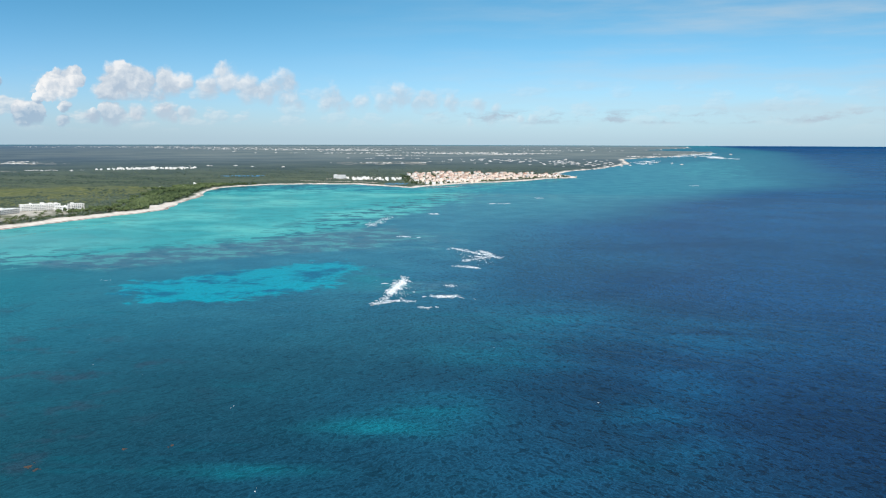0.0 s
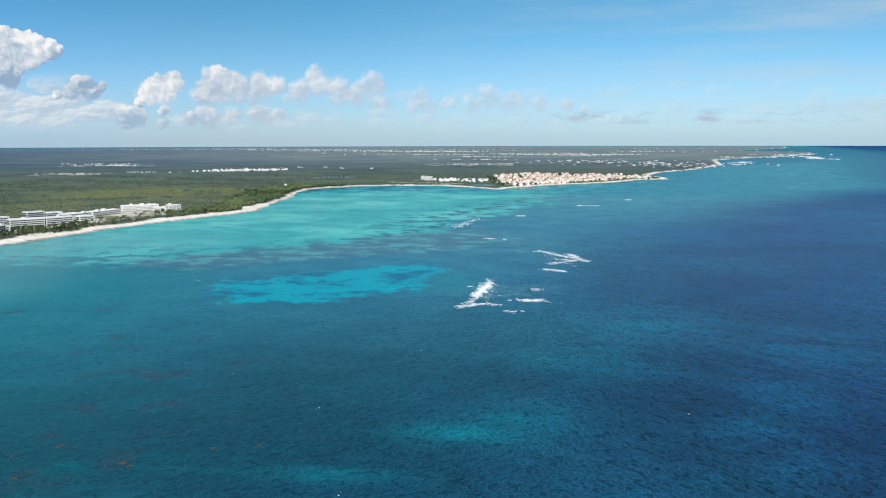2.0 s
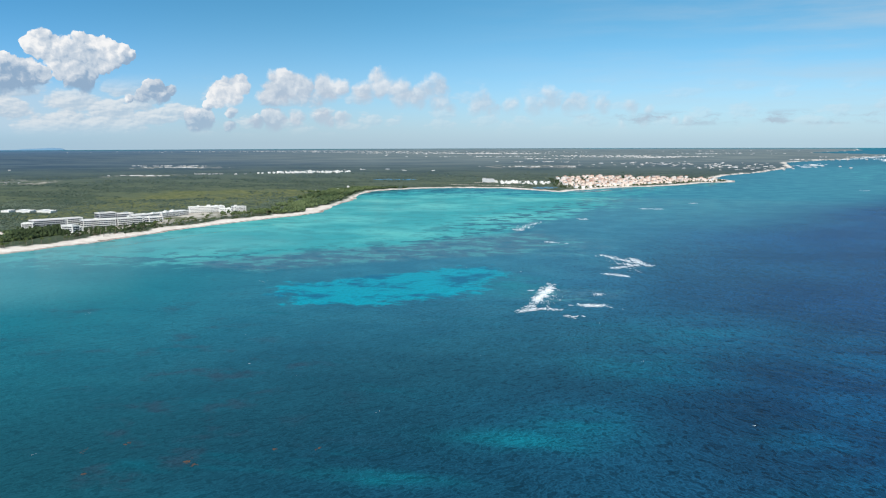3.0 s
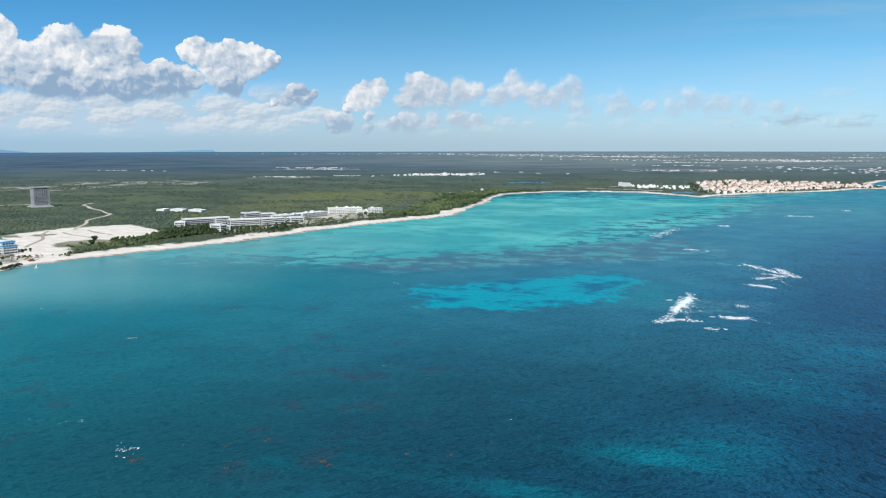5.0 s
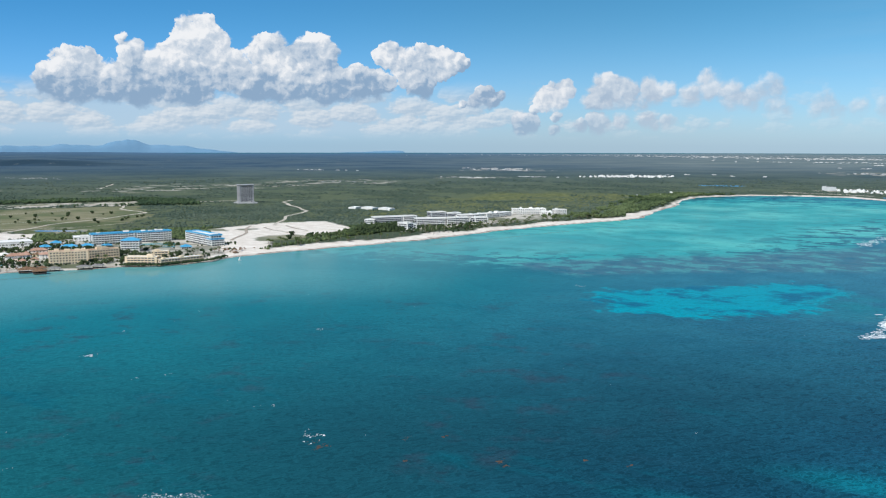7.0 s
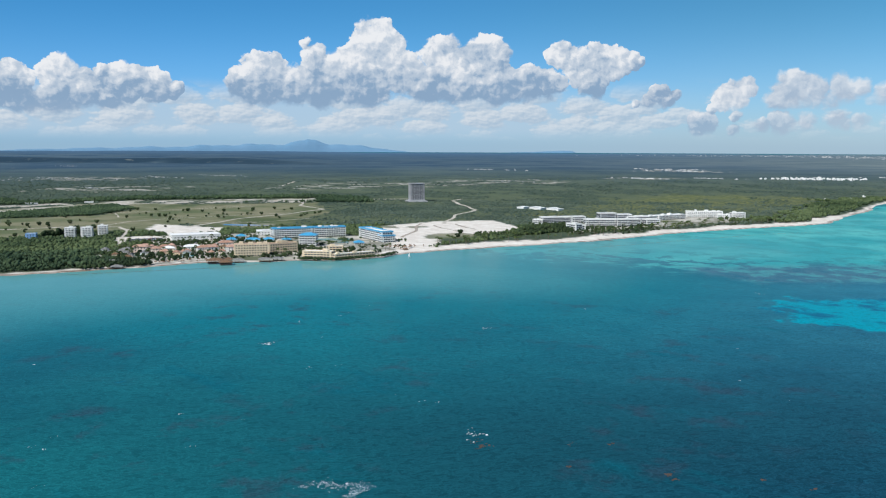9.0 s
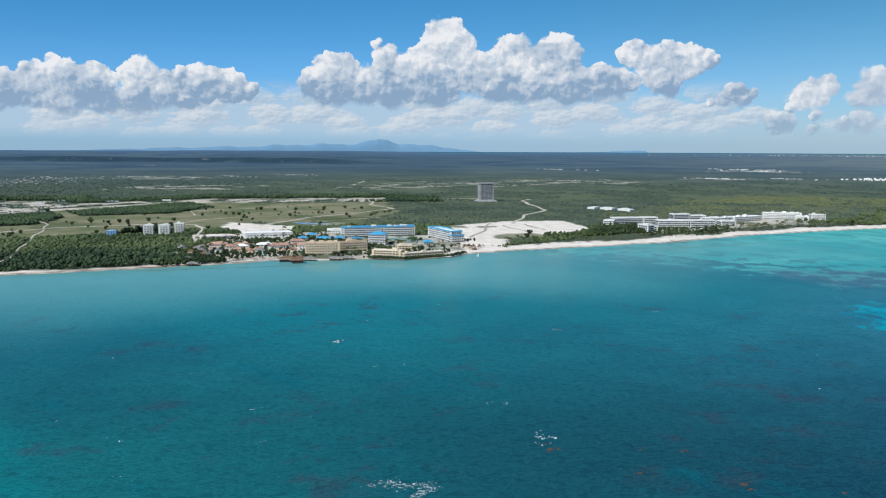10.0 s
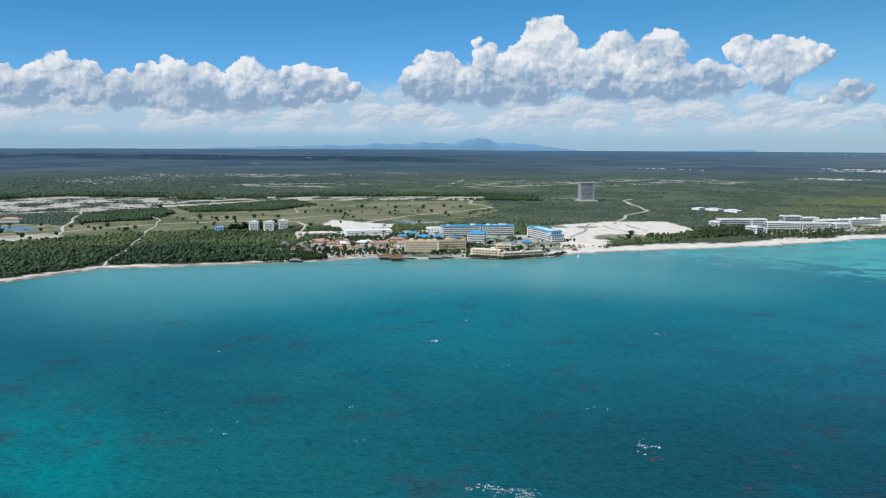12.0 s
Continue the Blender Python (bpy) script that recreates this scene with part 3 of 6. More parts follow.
RED_TILE = mottled("clay_tile_roof", (0.34, 0.19, 0.13), (0.52, 0.33, 0.25), 0.2, 0.8, vary=0.8)
SUN_TILE = mottled("sun_bleached_tile_roof", (0.54, 0.38, 0.31), (0.78, 0.66, 0.59), 0.2, 0.8, vary=0.9)
FLAT_ROOF = mottled("pale_roof_membrane", (0.72, 0.71, 0.69), (0.86, 0.85, 0.83), 0.05, 0.8)
GREY_ROOF = mottled("weathered_grey_shingles", (0.16, 0.155, 0.15), (0.28, 0.27, 0.26), 0.3, 0.9)
THATCH = mottled("brown_palm_thatch", (0.11, 0.06, 0.035), (0.24, 0.15, 0.09), 0.4, 0.95, bumped=0.2)
CONCRETE = mottled("bare_concrete", (0.27, 0.275, 0.29), (0.42, 0.42, 0.42), 0.06, 0.9)
PALE_CONCRETE = mottled("pale_weathered_concrete", (0.31, 0.31, 0.325), (0.46, 0.455, 0.46), 0.06, 0.9)
TIMBER = mottled("weathered_timber", (0.09, 0.065, 0.05), (0.18, 0.14, 0.11), 0.5, 0.9)
GLAZING = mottled("dark_window_glass", (0.035, 0.045, 0.06), (0.06, 0.075, 0.095), 0.2, 0.15, 0.5, vary=0.6)
ROAD = mottled("pale_gravel_road", (0.42, 0.37, 0.30), (0.60, 0.55, 0.47), 0.03, 0.95)
LEAF = leafy("broad_leaves", (0.042, 0.068, 0.030), (0.124, 0.162, 0.070))
WOOD_LEAF = leafy("sea_wood_leaves", (0.034, 0.060, 0.031), (0.088, 0.128, 0.060))
DARK_LEAF = leafy("dark_needles", (0.022, 0.038, 0.017), (0.066, 0.092, 0.038))
PALM_LEAF = leafy("palm_fronds", (0.025, 0.045, 0.012), (0.10, 0.13, 0.045))
# leaf green shifted toward blue, a little distance haze painted in
FAR_LEAF = leafy("distant_canopy", (0.052, 0.082, 0.063), (0.120, 0.150, 0.110), 0.05)
BARK = mottled("grey_bark", (0.13, 0.10, 0.08), (0.24, 0.20, 0.16), 1.0, 0.95)
FOAM = mottled("white_sea_foam", (0.62, 0.68, 0.70), (0.86, 0.88, 0.88), 0.15, 0.8, bumped=0.3)
WEED = mottled("brown_floating_seaweed", (0.055, 0.040, 0.030), (0.115, 0.070, 0.045), 0.3, 0.9)
LAGOON = mottled("pond_water", (0.02, 0.06, 0.09), (0.03, 0.09, 0.13), 0.02, 0.1, 0.5)
POOL = mottled("pool_water", (0.06, 0.38, 0.42), (0.10, 0.48, 0.50), 0.1, 0.15, 0.5)
# far white walls dimmed in colour to stand for distance haze
TOWN = mottled("haze_dimmed_walls", (0.36, 0.36, 0.355), (0.60, 0.59, 0.58), 0.02, 0.9)
GREY_TOWN = mottled("grey_far_walls", (0.22, 0.23, 0.23), (0.42, 0.42, 0.41), 0.02, 0.9)
# the blue of the air in front is put into the hill colour
HILL = mottled("haze_blue_hills", (0.135, 0.255, 0.375), (0.16, 0.28, 0.405), 0.002, 1.0, 0.0)


# ---- mesh helpers ----
def mesh_of(name, verts, faces, material, smooth=False):
    me = bpy.data.meshes.new(name)
    me.from_pydata([tuple(v) for v in verts], [], faces)
    me.materials.append(material)
    if smooth:
        me.polygons.foreach_set("use_smooth", [True] * len(me.polygons))
    me.update()
    return me


def fast_mesh(name, verts, tris, material, smooth=False):
    """A mesh from numpy arrays of places and triangles or quads."""
    verts, tris = np.asarray(verts, np.float32), np.asarray(tris, np.int32)
    k = tris.shape[1]
    me = bpy.data.meshes.new(name)
    me.vertices.add(len(verts))
    me.vertices.foreach_set("co", verts.ravel())
    me.loops.add(tris.size)
    me.loops.foreach_set("vertex_index", tris.ravel())
    me.polygons.add(len(tris))
    me.polygons.foreach_set("loop_start", np.arange(0, tris.size, k, dtype=np.int32))
    me.polygons.foreach_set("loop_total", np.full(len(tris), k, np.int32))
    if smooth:
        me.polygons.foreach_set("use_smooth", np.ones(len(tris), bool))
    me.materials.append(material)
    me.update(calc_edges=True)
    return me


def put_attr(me, name, values, vector=False):
    a = me.attributes.new(name, "FLOAT_VECTOR" if vector else "FLOAT", "POINT")
    a.data.foreach_set("vector" if vector else "value", np.asarray(values, np.float32).ravel())


def part(name, me, parent, label="", at=None):
    """A mesh, or a bmesh's mesh, as one object under a thing or a part."""
    ob = new(name, me)
    ob.parent = parent
    if at is not None:
        ob.matrix_local = at
    return tagged(ob, label) if label else ob


def thing(name, label, category, group="", kind="", m=None):
    ob = new(name)
    if m is not None:
        ob.matrix_basis = m
    return tagged(ob, label, category, group, kind)


class Shape:
    """Collects boxes, prisms and roofs into one mesh."""

    def __init__(self):
        self.v, self.f = [], []

    def add(self, verts, faces):
        k = len(self.v)
        self.v += [tuple(v) for v in verts]
        self.f += [tuple(i + k for i in f) for f in faces]
        return self

    def box(self, x0, y0, z0, x1, y1, z1):
        c = [(x, y, z) for z in (z0, z1) for x, y in ((x0, y0), (x1, y0), (x1, y1), (x0, y1))]
        return self.add(c, [(3, 2, 1, 0), (4, 5, 6, 7), (0, 1, 5, 4), (1, 2, 6, 5), (2, 3, 7, 6), (3, 0, 4, 7)])

    def hip(self, x0, y0, x1, y1, z, rise, over=0.6, ridge=None):
        """A hipped roof with eaves of some thickness; ridge: the run of the hips."""
        x0, y0, x1, y1 = x0 - over, y0 - over, x1 + over, y1 + over
        run = min(x1 - x0, y1 - y0) / 2 * (1 if ridge is None else ridge)
        if x1 - x0 >= y1 - y0:
            top = [(x0 + run, (y0 + y1) / 2, z + rise), (x1 - run, (y0 + y1) / 2, z + rise)]
            faces = [(4, 5, 9, 8), (5, 6, 9), (6, 7, 8, 9), (7, 4, 8)]
        else:
            top = [((x0 + x1) / 2, y0 + run, z + rise), ((x0 + x1) / 2, y1 - run, z + rise)]
            faces = [(4, 5, 8), (5, 6, 9, 8), (6, 7, 9), (7, 4, 8, 9)]
        c = [(x, y, h) for h in (z - 0.25, z) for x, y in ((x0, y0), (x1, y0), (x1, y1), (x0, y1))]
        return self.add(c + top, [(3, 2, 1, 0), (0, 1, 5, 4), (1, 2, 6, 5), (2, 3, 7, 6), (3, 0, 4, 7)] + faces)

    def pole(self, x, y, z0, z1, r, n=6, r1=None):
        r1 = r if r1 is None else r1
        ring = [(math.cos(6.2832 * i / n), math.sin(6.2832 * i / n)) for i in range(n)]
        return self.add([(x + r * a, y + r * b, z0) for a, b in ring] + [(x + r1 * a, y + r1 * b, z1) for a, b in ring],
                        [(i, (i + 1) % n, n + (i + 1) % n, n + i) for i in range(n)] + [tuple(range(2 * n - 1, n - 1, -1))[::-1]])

    def mesh(self, name, material, smooth=False):
        return mesh_of(name, self.v, self.f, material, smooth)


# ---- ground and sea ----
def ring_grid(azimuths, radii):
    """Plan places and quads of a sheet laid in rings round the middle of the walk."""
    az, r = np.meshgrid(np.radians(azimuths), radii)
    x, y = -r * np.sin(az), r * np.cos(az)
    rows, cols = x.shape
    i = (np.arange(rows - 1)[:, None] * cols + np.arange(cols)[None]).ravel()
    j = (np.arange(rows - 1)[:, None] * cols + (np.arange(cols) + 1)[None] % cols).ravel()
    return x.ravel(), y.ravel(), np.stack([i, i + cols, j + cols, j], 1)


def rings(first, last, deg):
    """Radii that step down evenly as seen from above the sea."""
    dip = np.arange(math.degrees(math.atan(EYE / first)), math.degrees(math.atan(EYE / last)), -deg)
    return EYE / np.tan(np.radians(dip))


def cover(x, y):
    """What lies where on the plan: metres inland, ground height, and shares of sand, bare earth, meadow, scrub and tide wrack."""
    d = np.hypot(x, y)
    shore = inside(LAND, x, y) + 3.0 * wavy(x, y, 60, 1) + 5 * wavy(x, y, 190, 2) * soft(d, 600, 2500)
    w40, w15 = wavy(x, y, 130, 3), wavy(x, y, 45, 4)
    broad = soft(y, 760, 1000) * soft(-y, -2100, -1850)  # the wide beach
    width = 16 + 5 * w40 + broad * (26 + 8 * w40) + 14 * soft(y, 2550, 2900)
    width = np.where((y > 560) & (y < 800) & (d < 1500), 9 + 3 * w40, width)
    width = np.where(d > 4200, 25 + 25 * w40, width)
    sand = soft(shore, -6, 0) * (1 - soft(shore + 5 * w15, width - 4, width + 5))
    bare = np.zeros_like(x)
    for poly in LOTS:
        sand = np.maximum(sand, soft(inside(poly, x, y) + 5 * w15, -4, 4))
    for poly in RESORTS:
        sand = np.maximum(sand, 0.5 * soft(inside(poly, x, y) + 10 * w15, -4, 8) * soft(w15 + w40, -0.3, 0.5))
        bare = np.maximum(bare, 0.4 * soft(inside(poly, x, y) + 10 * w15, -4, 8))
    lawn = 0.0
    for poly in LAWNS:
        lawn = np.maximum(lawn, soft(inside(poly, x, y) + 4 * w15, -3, 3))
    sand = sand * (1 - 0.85 * lawn)
    bare = np.maximum(bare, 0.85 * soft(inside(STRIP, x, y) + 14 * w15 + 20 * w40, -6, 10) * soft(w40 + 0.6 * w15, -0.55, 0.25))
    bare = np.maximum(bare, 0.55 * soft(inside(VILLAGE, x, y) + 12 * w15, -6, 10))
    for hx, hy, hr in HAMLETS:
        bare = np.maximum(bare, 0.6 * soft(hr - np.hypot(x - hx, y - hy) + 90 * w40 + 40 * w15, 0, 60) * soft(wavy(x, y, 210, 8) - 0.4 * w15, 0.1, 0.5))
    bare = np.maximum(bare, 0.9 * soft(inside(DUSTY, x, y) + 6 * w15, -4, 6))
    meadow = soft(inside(FIELD, x, y) + 10 * w15 + 8 * w40, -6, 6)
    for poly in COPSES:
        meadow = meadow * (1 - soft(inside(poly, x, y) + 8 * w15, -6, 4))
    meadow = np.maximum(meadow, lawn * 0.9)
    scrub = soft(wavy(x, y, 420, 31) + 0.55 * wavy(x, y, 120, 32) + 0.25 * w15 + 0.5 * soft(inside(OLIVE, x, y), -80, 80), -0.05, 0.45) * soft(shore, 120, 260) * (0.12 + 0.88 * soft(np.degrees(np.arctan2(-x, np.maximum(y, 1))), 64, 50))
    for poly in COPSES:
        scrub = scrub * (1 - soft(inside(poly, x, y), -10, 5))
    for hx, hy, hr in PONDS:
        wet = soft(hr - np.hypot(x - hx, y - hy), -10, 4)
        meadow, scrub, bare = np.maximum(meadow, wet), scrub * (1 - wet), np.maximum(bare, 0.5 * wet * soft(w15, 0.0, 0.5))
    olive = soft(inside(OLIVE, x, y) + 60 * w40, -60, 60)
    z = np.where(shore > 0, 0.25 + 2.2 * soft(shore, 0, 45), -0.02 - 5 * soft(-shore, 0, 40))
    az = np.degrees(np.arctan2(-x, np.maximum(y, 1)))
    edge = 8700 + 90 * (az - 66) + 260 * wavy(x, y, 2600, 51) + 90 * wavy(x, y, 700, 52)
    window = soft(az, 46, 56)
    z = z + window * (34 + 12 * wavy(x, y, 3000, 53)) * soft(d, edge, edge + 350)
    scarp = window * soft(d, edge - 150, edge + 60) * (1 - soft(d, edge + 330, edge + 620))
    wrack = soft(shore, -3, 1) * (1 - soft(shore, 4, 9)) * soft(w40 + 0.5, 0, 0.6)
    wrack = np.maximum(wrack, 0.75 * soft(shore, -4, 0) * (1 - soft(shore, 5, 9)) * soft(y, 830, 900) * (1 - soft(y, 1350, 1450)))
    wrack = np.maximum(wrack, 0.8 * soft(shore, -6, -1) * (1 - soft(shore, 8, 13)) * soft(-y, -580, -520))
    return dict(shore=shore, z=z, sand=sand, bare=bare, meadow=meadow, olive=olive, wrack=wrack, scrub=scrub, scarp=scarp)


def build_ground():
    az = np.r_[np.arange(-180, -30, 3.0), np.arange(-30, 84, 0.13), np.arange(84, 180, 3.0)]
    r = np.r_[0.5, 150, 300, 450, 600, rings(720, 2000, 0.04), rings(2000, 20000, 0.026), 24000, 30000, 36000, 43000]
    x, y, quads = ring_grid(az, r)
    c = cover(x, y)
    px, py, pz, s = drawn_in(x, y, c["z"])
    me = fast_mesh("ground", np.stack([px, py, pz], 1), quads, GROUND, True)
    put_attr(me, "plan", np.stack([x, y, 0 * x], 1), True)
    # far, rim and haze: masks of the air haze painted into the ground
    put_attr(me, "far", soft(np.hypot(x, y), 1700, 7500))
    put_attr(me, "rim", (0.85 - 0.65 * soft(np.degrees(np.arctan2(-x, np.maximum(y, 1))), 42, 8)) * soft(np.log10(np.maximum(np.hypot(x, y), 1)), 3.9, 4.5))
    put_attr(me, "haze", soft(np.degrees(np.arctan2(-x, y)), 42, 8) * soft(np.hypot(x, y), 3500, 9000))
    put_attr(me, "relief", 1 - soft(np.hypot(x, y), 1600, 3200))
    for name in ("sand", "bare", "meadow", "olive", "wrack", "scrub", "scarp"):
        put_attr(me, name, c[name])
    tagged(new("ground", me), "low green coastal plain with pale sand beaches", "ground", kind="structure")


SHELF = [(-700, -3000), (-150, -600), (5, 0), (38, 332), (34, 478), (58, 588), (44, 758), (95, 1170), (99, 1487), (339, 2361), (1128, 2839), (2301, 5744), (4300, 11000), (12000, 40000), (60000, 40000), (60000, -30000), (-700, -30000)]
SHOALS = [(-860, 940), (-700, 960), (-553, 1020), (-420, 1010), (-330, 1060), (-200, 1180), (-127, 1388), (-120, 1647), (40, 2150), (200, 2500), (500, 3050), (700, 3700), (400, 3900), (-100, 3200), (-750, 2900), (-800, 1900)]
POOLS = [(-310, 811), (-314, 878), (-227, 958), (-124, 1053), (-89, 982), (-119, 829), (-183, 769), (-265, 767)]


def build_sea():
    az = np.r_[np.arange(-180, -31, 3.0), np.arange(-31, 85, 0.3), np.arange(85, 180, 3.0)]
    r = np.r_[0.5, 120, rings(170, 900, 0.22), rings(900, 3000, 0.08), rings(3000, 30000, 0.06), 36000, 43000]
    x, y, quads = ring_grid(az, r)
    shore = -inside(LAND, x, y)
    d = np.hypot(x, y)
    w = wavy(x, y, 500, 5)
    px, py, pz, s = drawn_in(x, y)
    me = fast_mesh("sea", np.stack([px, py, pz], 1), quads, SEA, True)
    put_attr(me, "plan", np.stack([x, y, 0 * x], 1), True)
    put_attr(me, "relief", (0.12 + 0.88 * (1 - soft(d, 400, 2600)) - 0.12 * soft(d, 2600, 4500)) * (0.55 + 0.95 * soft(x, -250, 200)) * (1 - 0.75 * soft(-shore, -520, -50)))
    bright = inside(SHOALS, x, y)
    pool = inside(POOLS, x, y)
    reef = np.maximum(0.5 * np.exp(-((x + 20) / 90) ** 2 - ((y - 860) / 90) ** 2), 0.5 * np.exp(-((x + 30) / 110) ** 2 - ((y - 1270) / 260) ** 2))
    band = inside([(-480, 960), (-520, 1040), (-420, 1120), (-300, 1230), (-180, 1420), (-60, 1560), (-20, 1380), (-80, 1130), (-230, 1040), (-370, 920)], x, y)
    reef = np.maximum(reef, 0.62 * soft(band + 30 * w, -60, 50))
    sandy = 0.0
    for cx, cy, wide, tall, much in ((-84, 360, 30, 8, 0.95), (-26, 418, 34, 18, 0.7), (6, 452, 30, 26, 0.5), (51, 579, 50, 50, 0.45), (105, 690, 70, 70, 0.45), (-452, 102, 74, 40, 1.0), (126, 419, 26, 50, 0.55), (155, 500, 30, 50, 0.5), (202, 624, 55, 70, 0.5), (-72, 905, 34, 90, 0.55), (-686, 1120, 90, 30, 0.5), (-632, 800, 90, 40, 0.4)):
        sandy = np.maximum(sandy, much * np.exp(-((x - cx) / wide) ** 2 - ((y - cy) / tall) ** 2))
    shelf = soft(inside([(5, 1109), (150, 1480), (316, 1600), (500, 2050), (760, 2450), (1150, 2912), (1300, 3800), (2100, 6500), (900, 5000), (500, 3300), (0, 2800), (-100, 1700)], x, y) + 50 * w, -160, 200) * (0.5 + 0.5 * soft(y, 1500, 2300))
    tail = soft(inside([(700, 3900), (1100, 2950), (1500, 3400), (3300, 8800), (3000, 9500), (1300, 5400)], x, y), -300, 400)
    for name, v in (("deep", soft(inside(SHELF, x, y) + 60 * w, -200 - 0.05 * np.minimum(d, 3000), 220 + 0.05 * np.minimum(d, 3000)) * (1 - 0.75 * tail)),
                    ("shoal", np.maximum(soft(bright + 40 * w, -230, 230), 0.75 * tail) * (1 - 0.55 * soft(y, 1900, 2800))),
                    ("grass", 0.25 + 0.75 * soft(-np.abs(bright - 30), -170, -20)),
                    ("bank", soft(d, 420, 1000) * (1 - 0.6 * soft(-x, 250, 500)) * (1 - 0.45 * soft(x, -60, 90) * (1 - soft(y, 1100, 1500)))), ("pool", soft(pool, -50, 50)), ("sandy", sandy), ("shelf", shelf), ("open", soft(x + 0.25 * y, -400, 0)), ("reef", reef), ("outer", 0.15 + 0.75 * soft(x, -70, 110)),
                    ("blotch", soft(-x, 60, 240) * (1 - soft(y, 620, 900)) * soft(shore, 60, 260)),
                    ("silt", soft(-shore, -400 - 60 * w, -20) * (0.65 + 0.35 * soft(-y, -1050, -700)) * soft(-y, -1500, -1200) * soft(y, 110, 330)),
                    ("lagoon", soft(-shore, -720 - 60 * w, -120) * soft(-y, -1150, -800) * (0.15 + 0.85 * soft(y - 0.25 * x, 330, 640)))):
        put_attr(me, name, v)
    tagged(new("sea", me), "rippled tropical sea, turquoise shoals and deep blue", "sea", kind="structure")


build_ground()
build_sea()


def build_hills(name, label, ridge, base, foot=4803.0, back=4835.0):
    """A far range: ridge holds (azimuth, height in degrees)."""
    a = np.arange(ridge[0][0], ridge[-1][0], 0.06)
    h = np.interp(a, [p[0] for p in ridge], [p[1] for p in ridge])
    h = base + (h - base) * (1 + 0.10 * np.sin(a * 1.9) + 0.06 * np.sin(a * 4.3 + 1) + 0.01 * np.sin(a * 11))
    h[0] = h[-1] = base
    rows = []
    for k in (0.0, 0.35, 0.7, 1.0):
        dist = foot + (back - foot) * k
        el = base - 0.06 + (h - base + 0.06) * math.sin(k * 1.571)
        rows.append(np.stack([-dist * np.sin(np.radians(a)), dist * np.cos(np.radians(a)), EYE + dist * np.tan(np.radians(el))], 1))
    n = len(a)
    v = np.concatenate(rows)
    q = [(r * n + i, r * n + i + 1, (r + 1) * n + i + 1, (r + 1) * n + i) for r in range(3) for i in range(n - 1)]
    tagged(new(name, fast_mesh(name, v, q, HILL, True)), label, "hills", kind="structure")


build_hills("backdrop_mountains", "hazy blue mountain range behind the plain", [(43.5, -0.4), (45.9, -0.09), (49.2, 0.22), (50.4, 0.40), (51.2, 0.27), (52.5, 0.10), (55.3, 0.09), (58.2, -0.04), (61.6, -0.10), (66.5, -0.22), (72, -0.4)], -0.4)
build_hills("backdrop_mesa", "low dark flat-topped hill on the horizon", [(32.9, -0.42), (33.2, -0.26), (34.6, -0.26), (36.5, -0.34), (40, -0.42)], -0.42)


# ---- woods and shrubs ----
ICO = bmesh.new()
bmesh.ops.create_icosphere(ICO, subdivisions=1, radius=1)
ICO_V, ICO_F = np.array([v.co[:] for v in ICO.verts]), np.array([[v.index for v in f.verts] for f in ICO.faces])
ICO.free()
ICO = bmesh.new()
bmesh.ops.create_icosphere(ICO, subdivisions=2, radius=1)
ICO2_V, ICO2_F = np.array([v.co[:] for v in ICO.verts]), np.array([[v.index for v in f.verts] for f in ICO.faces])
ICO.free()


def clumps(name, label, x, y, wide, tall, material, seed, fine=False, rough=0.28, category="woods", lift=0.0):
    """Many leafy crowns in one mesh, each squashed, turned and dented in its own way; stuff that nobody could count."""
    rng = np.random.RandomState(seed)
    v, f = (ICO2_V, ICO2_F) if fine else (ICO_V, ICO_F)
    n, k = len(x), len(v)
    dent = 1 + rng.uniform(-rough, rough, (n, k))
    turn = rng.uniform(0, 6.28, n)
    c, s = np.cos(turn)[:, None], np.sin(turn)[:, None]
    lx, ly, lz = v[:, 0] * dent * wide[:, None] * rng.uniform(0.8, 1.25, (n, 1)), v[:, 1] * dent * wide[:, None], v[:, 2] * dent * tall[:, None]
    gx, gy = x[:, None] + c * lx - s * ly, y[:, None] + s * lx + c * ly
    px, py, pz, _ = drawn_in(gx, gy, 2.2 + tall[:, None] * 0.72 + lz + np.reshape(lift, (-1, 1)))
    tris = (f[None] + (np.arange(n) * k)[:, None, None]).reshape(-1, 3)
    me = fast_mesh(name, np.stack([px, py, pz], 2).reshape(-1, 3), tris, material)
    return tagged(new(name, me), label, category, kind="stuff")


def scatter(seed, count, az0, az1, r0, r1):
    rng = np.random.RandomState(seed)
    a, r = np.radians(rng.uniform(az0, az1, count)), np.sqrt(rng.uniform(r0 * r0, r1 * r1, count))
    return -r * np.sin(a), r * np.cos(a), rng


def away_from_roads(x, y, gap):
    ok = np.ones(x.shape, bool)
    for line in ROADS.values():
        for (ax, ay), (bx, by) in zip(line, line[1:]):
            ex, ey = bx - ax, by - ay
            k = np.clip(((x - ax) * ex + (y - ay) * ey) / (ex * ex + ey * ey), 0, 1)
            ok &= np.hypot(x - ax - k * ex, y - ay - k * ey) > gap
    return ok


def clear_of_buildings(x, y, gap=3.0):
    ok = np.ones(x.shape, bool)
    for (ax, ay), (bx, by), deep in FOOTPRINTS:
        length = math.hypot(bx - ax, by - ay)
        ux, uy = (bx - ax) / length, (by - ay) / length
        u, w = (x - ax) * ux + (y - ay) * uy, -(x - ax) * uy + (y - ay) * ux
        ok &= ~((u > -gap) & (u < length + gap) & (w > -gap - 1) & (w < deep + gap))
    return ok


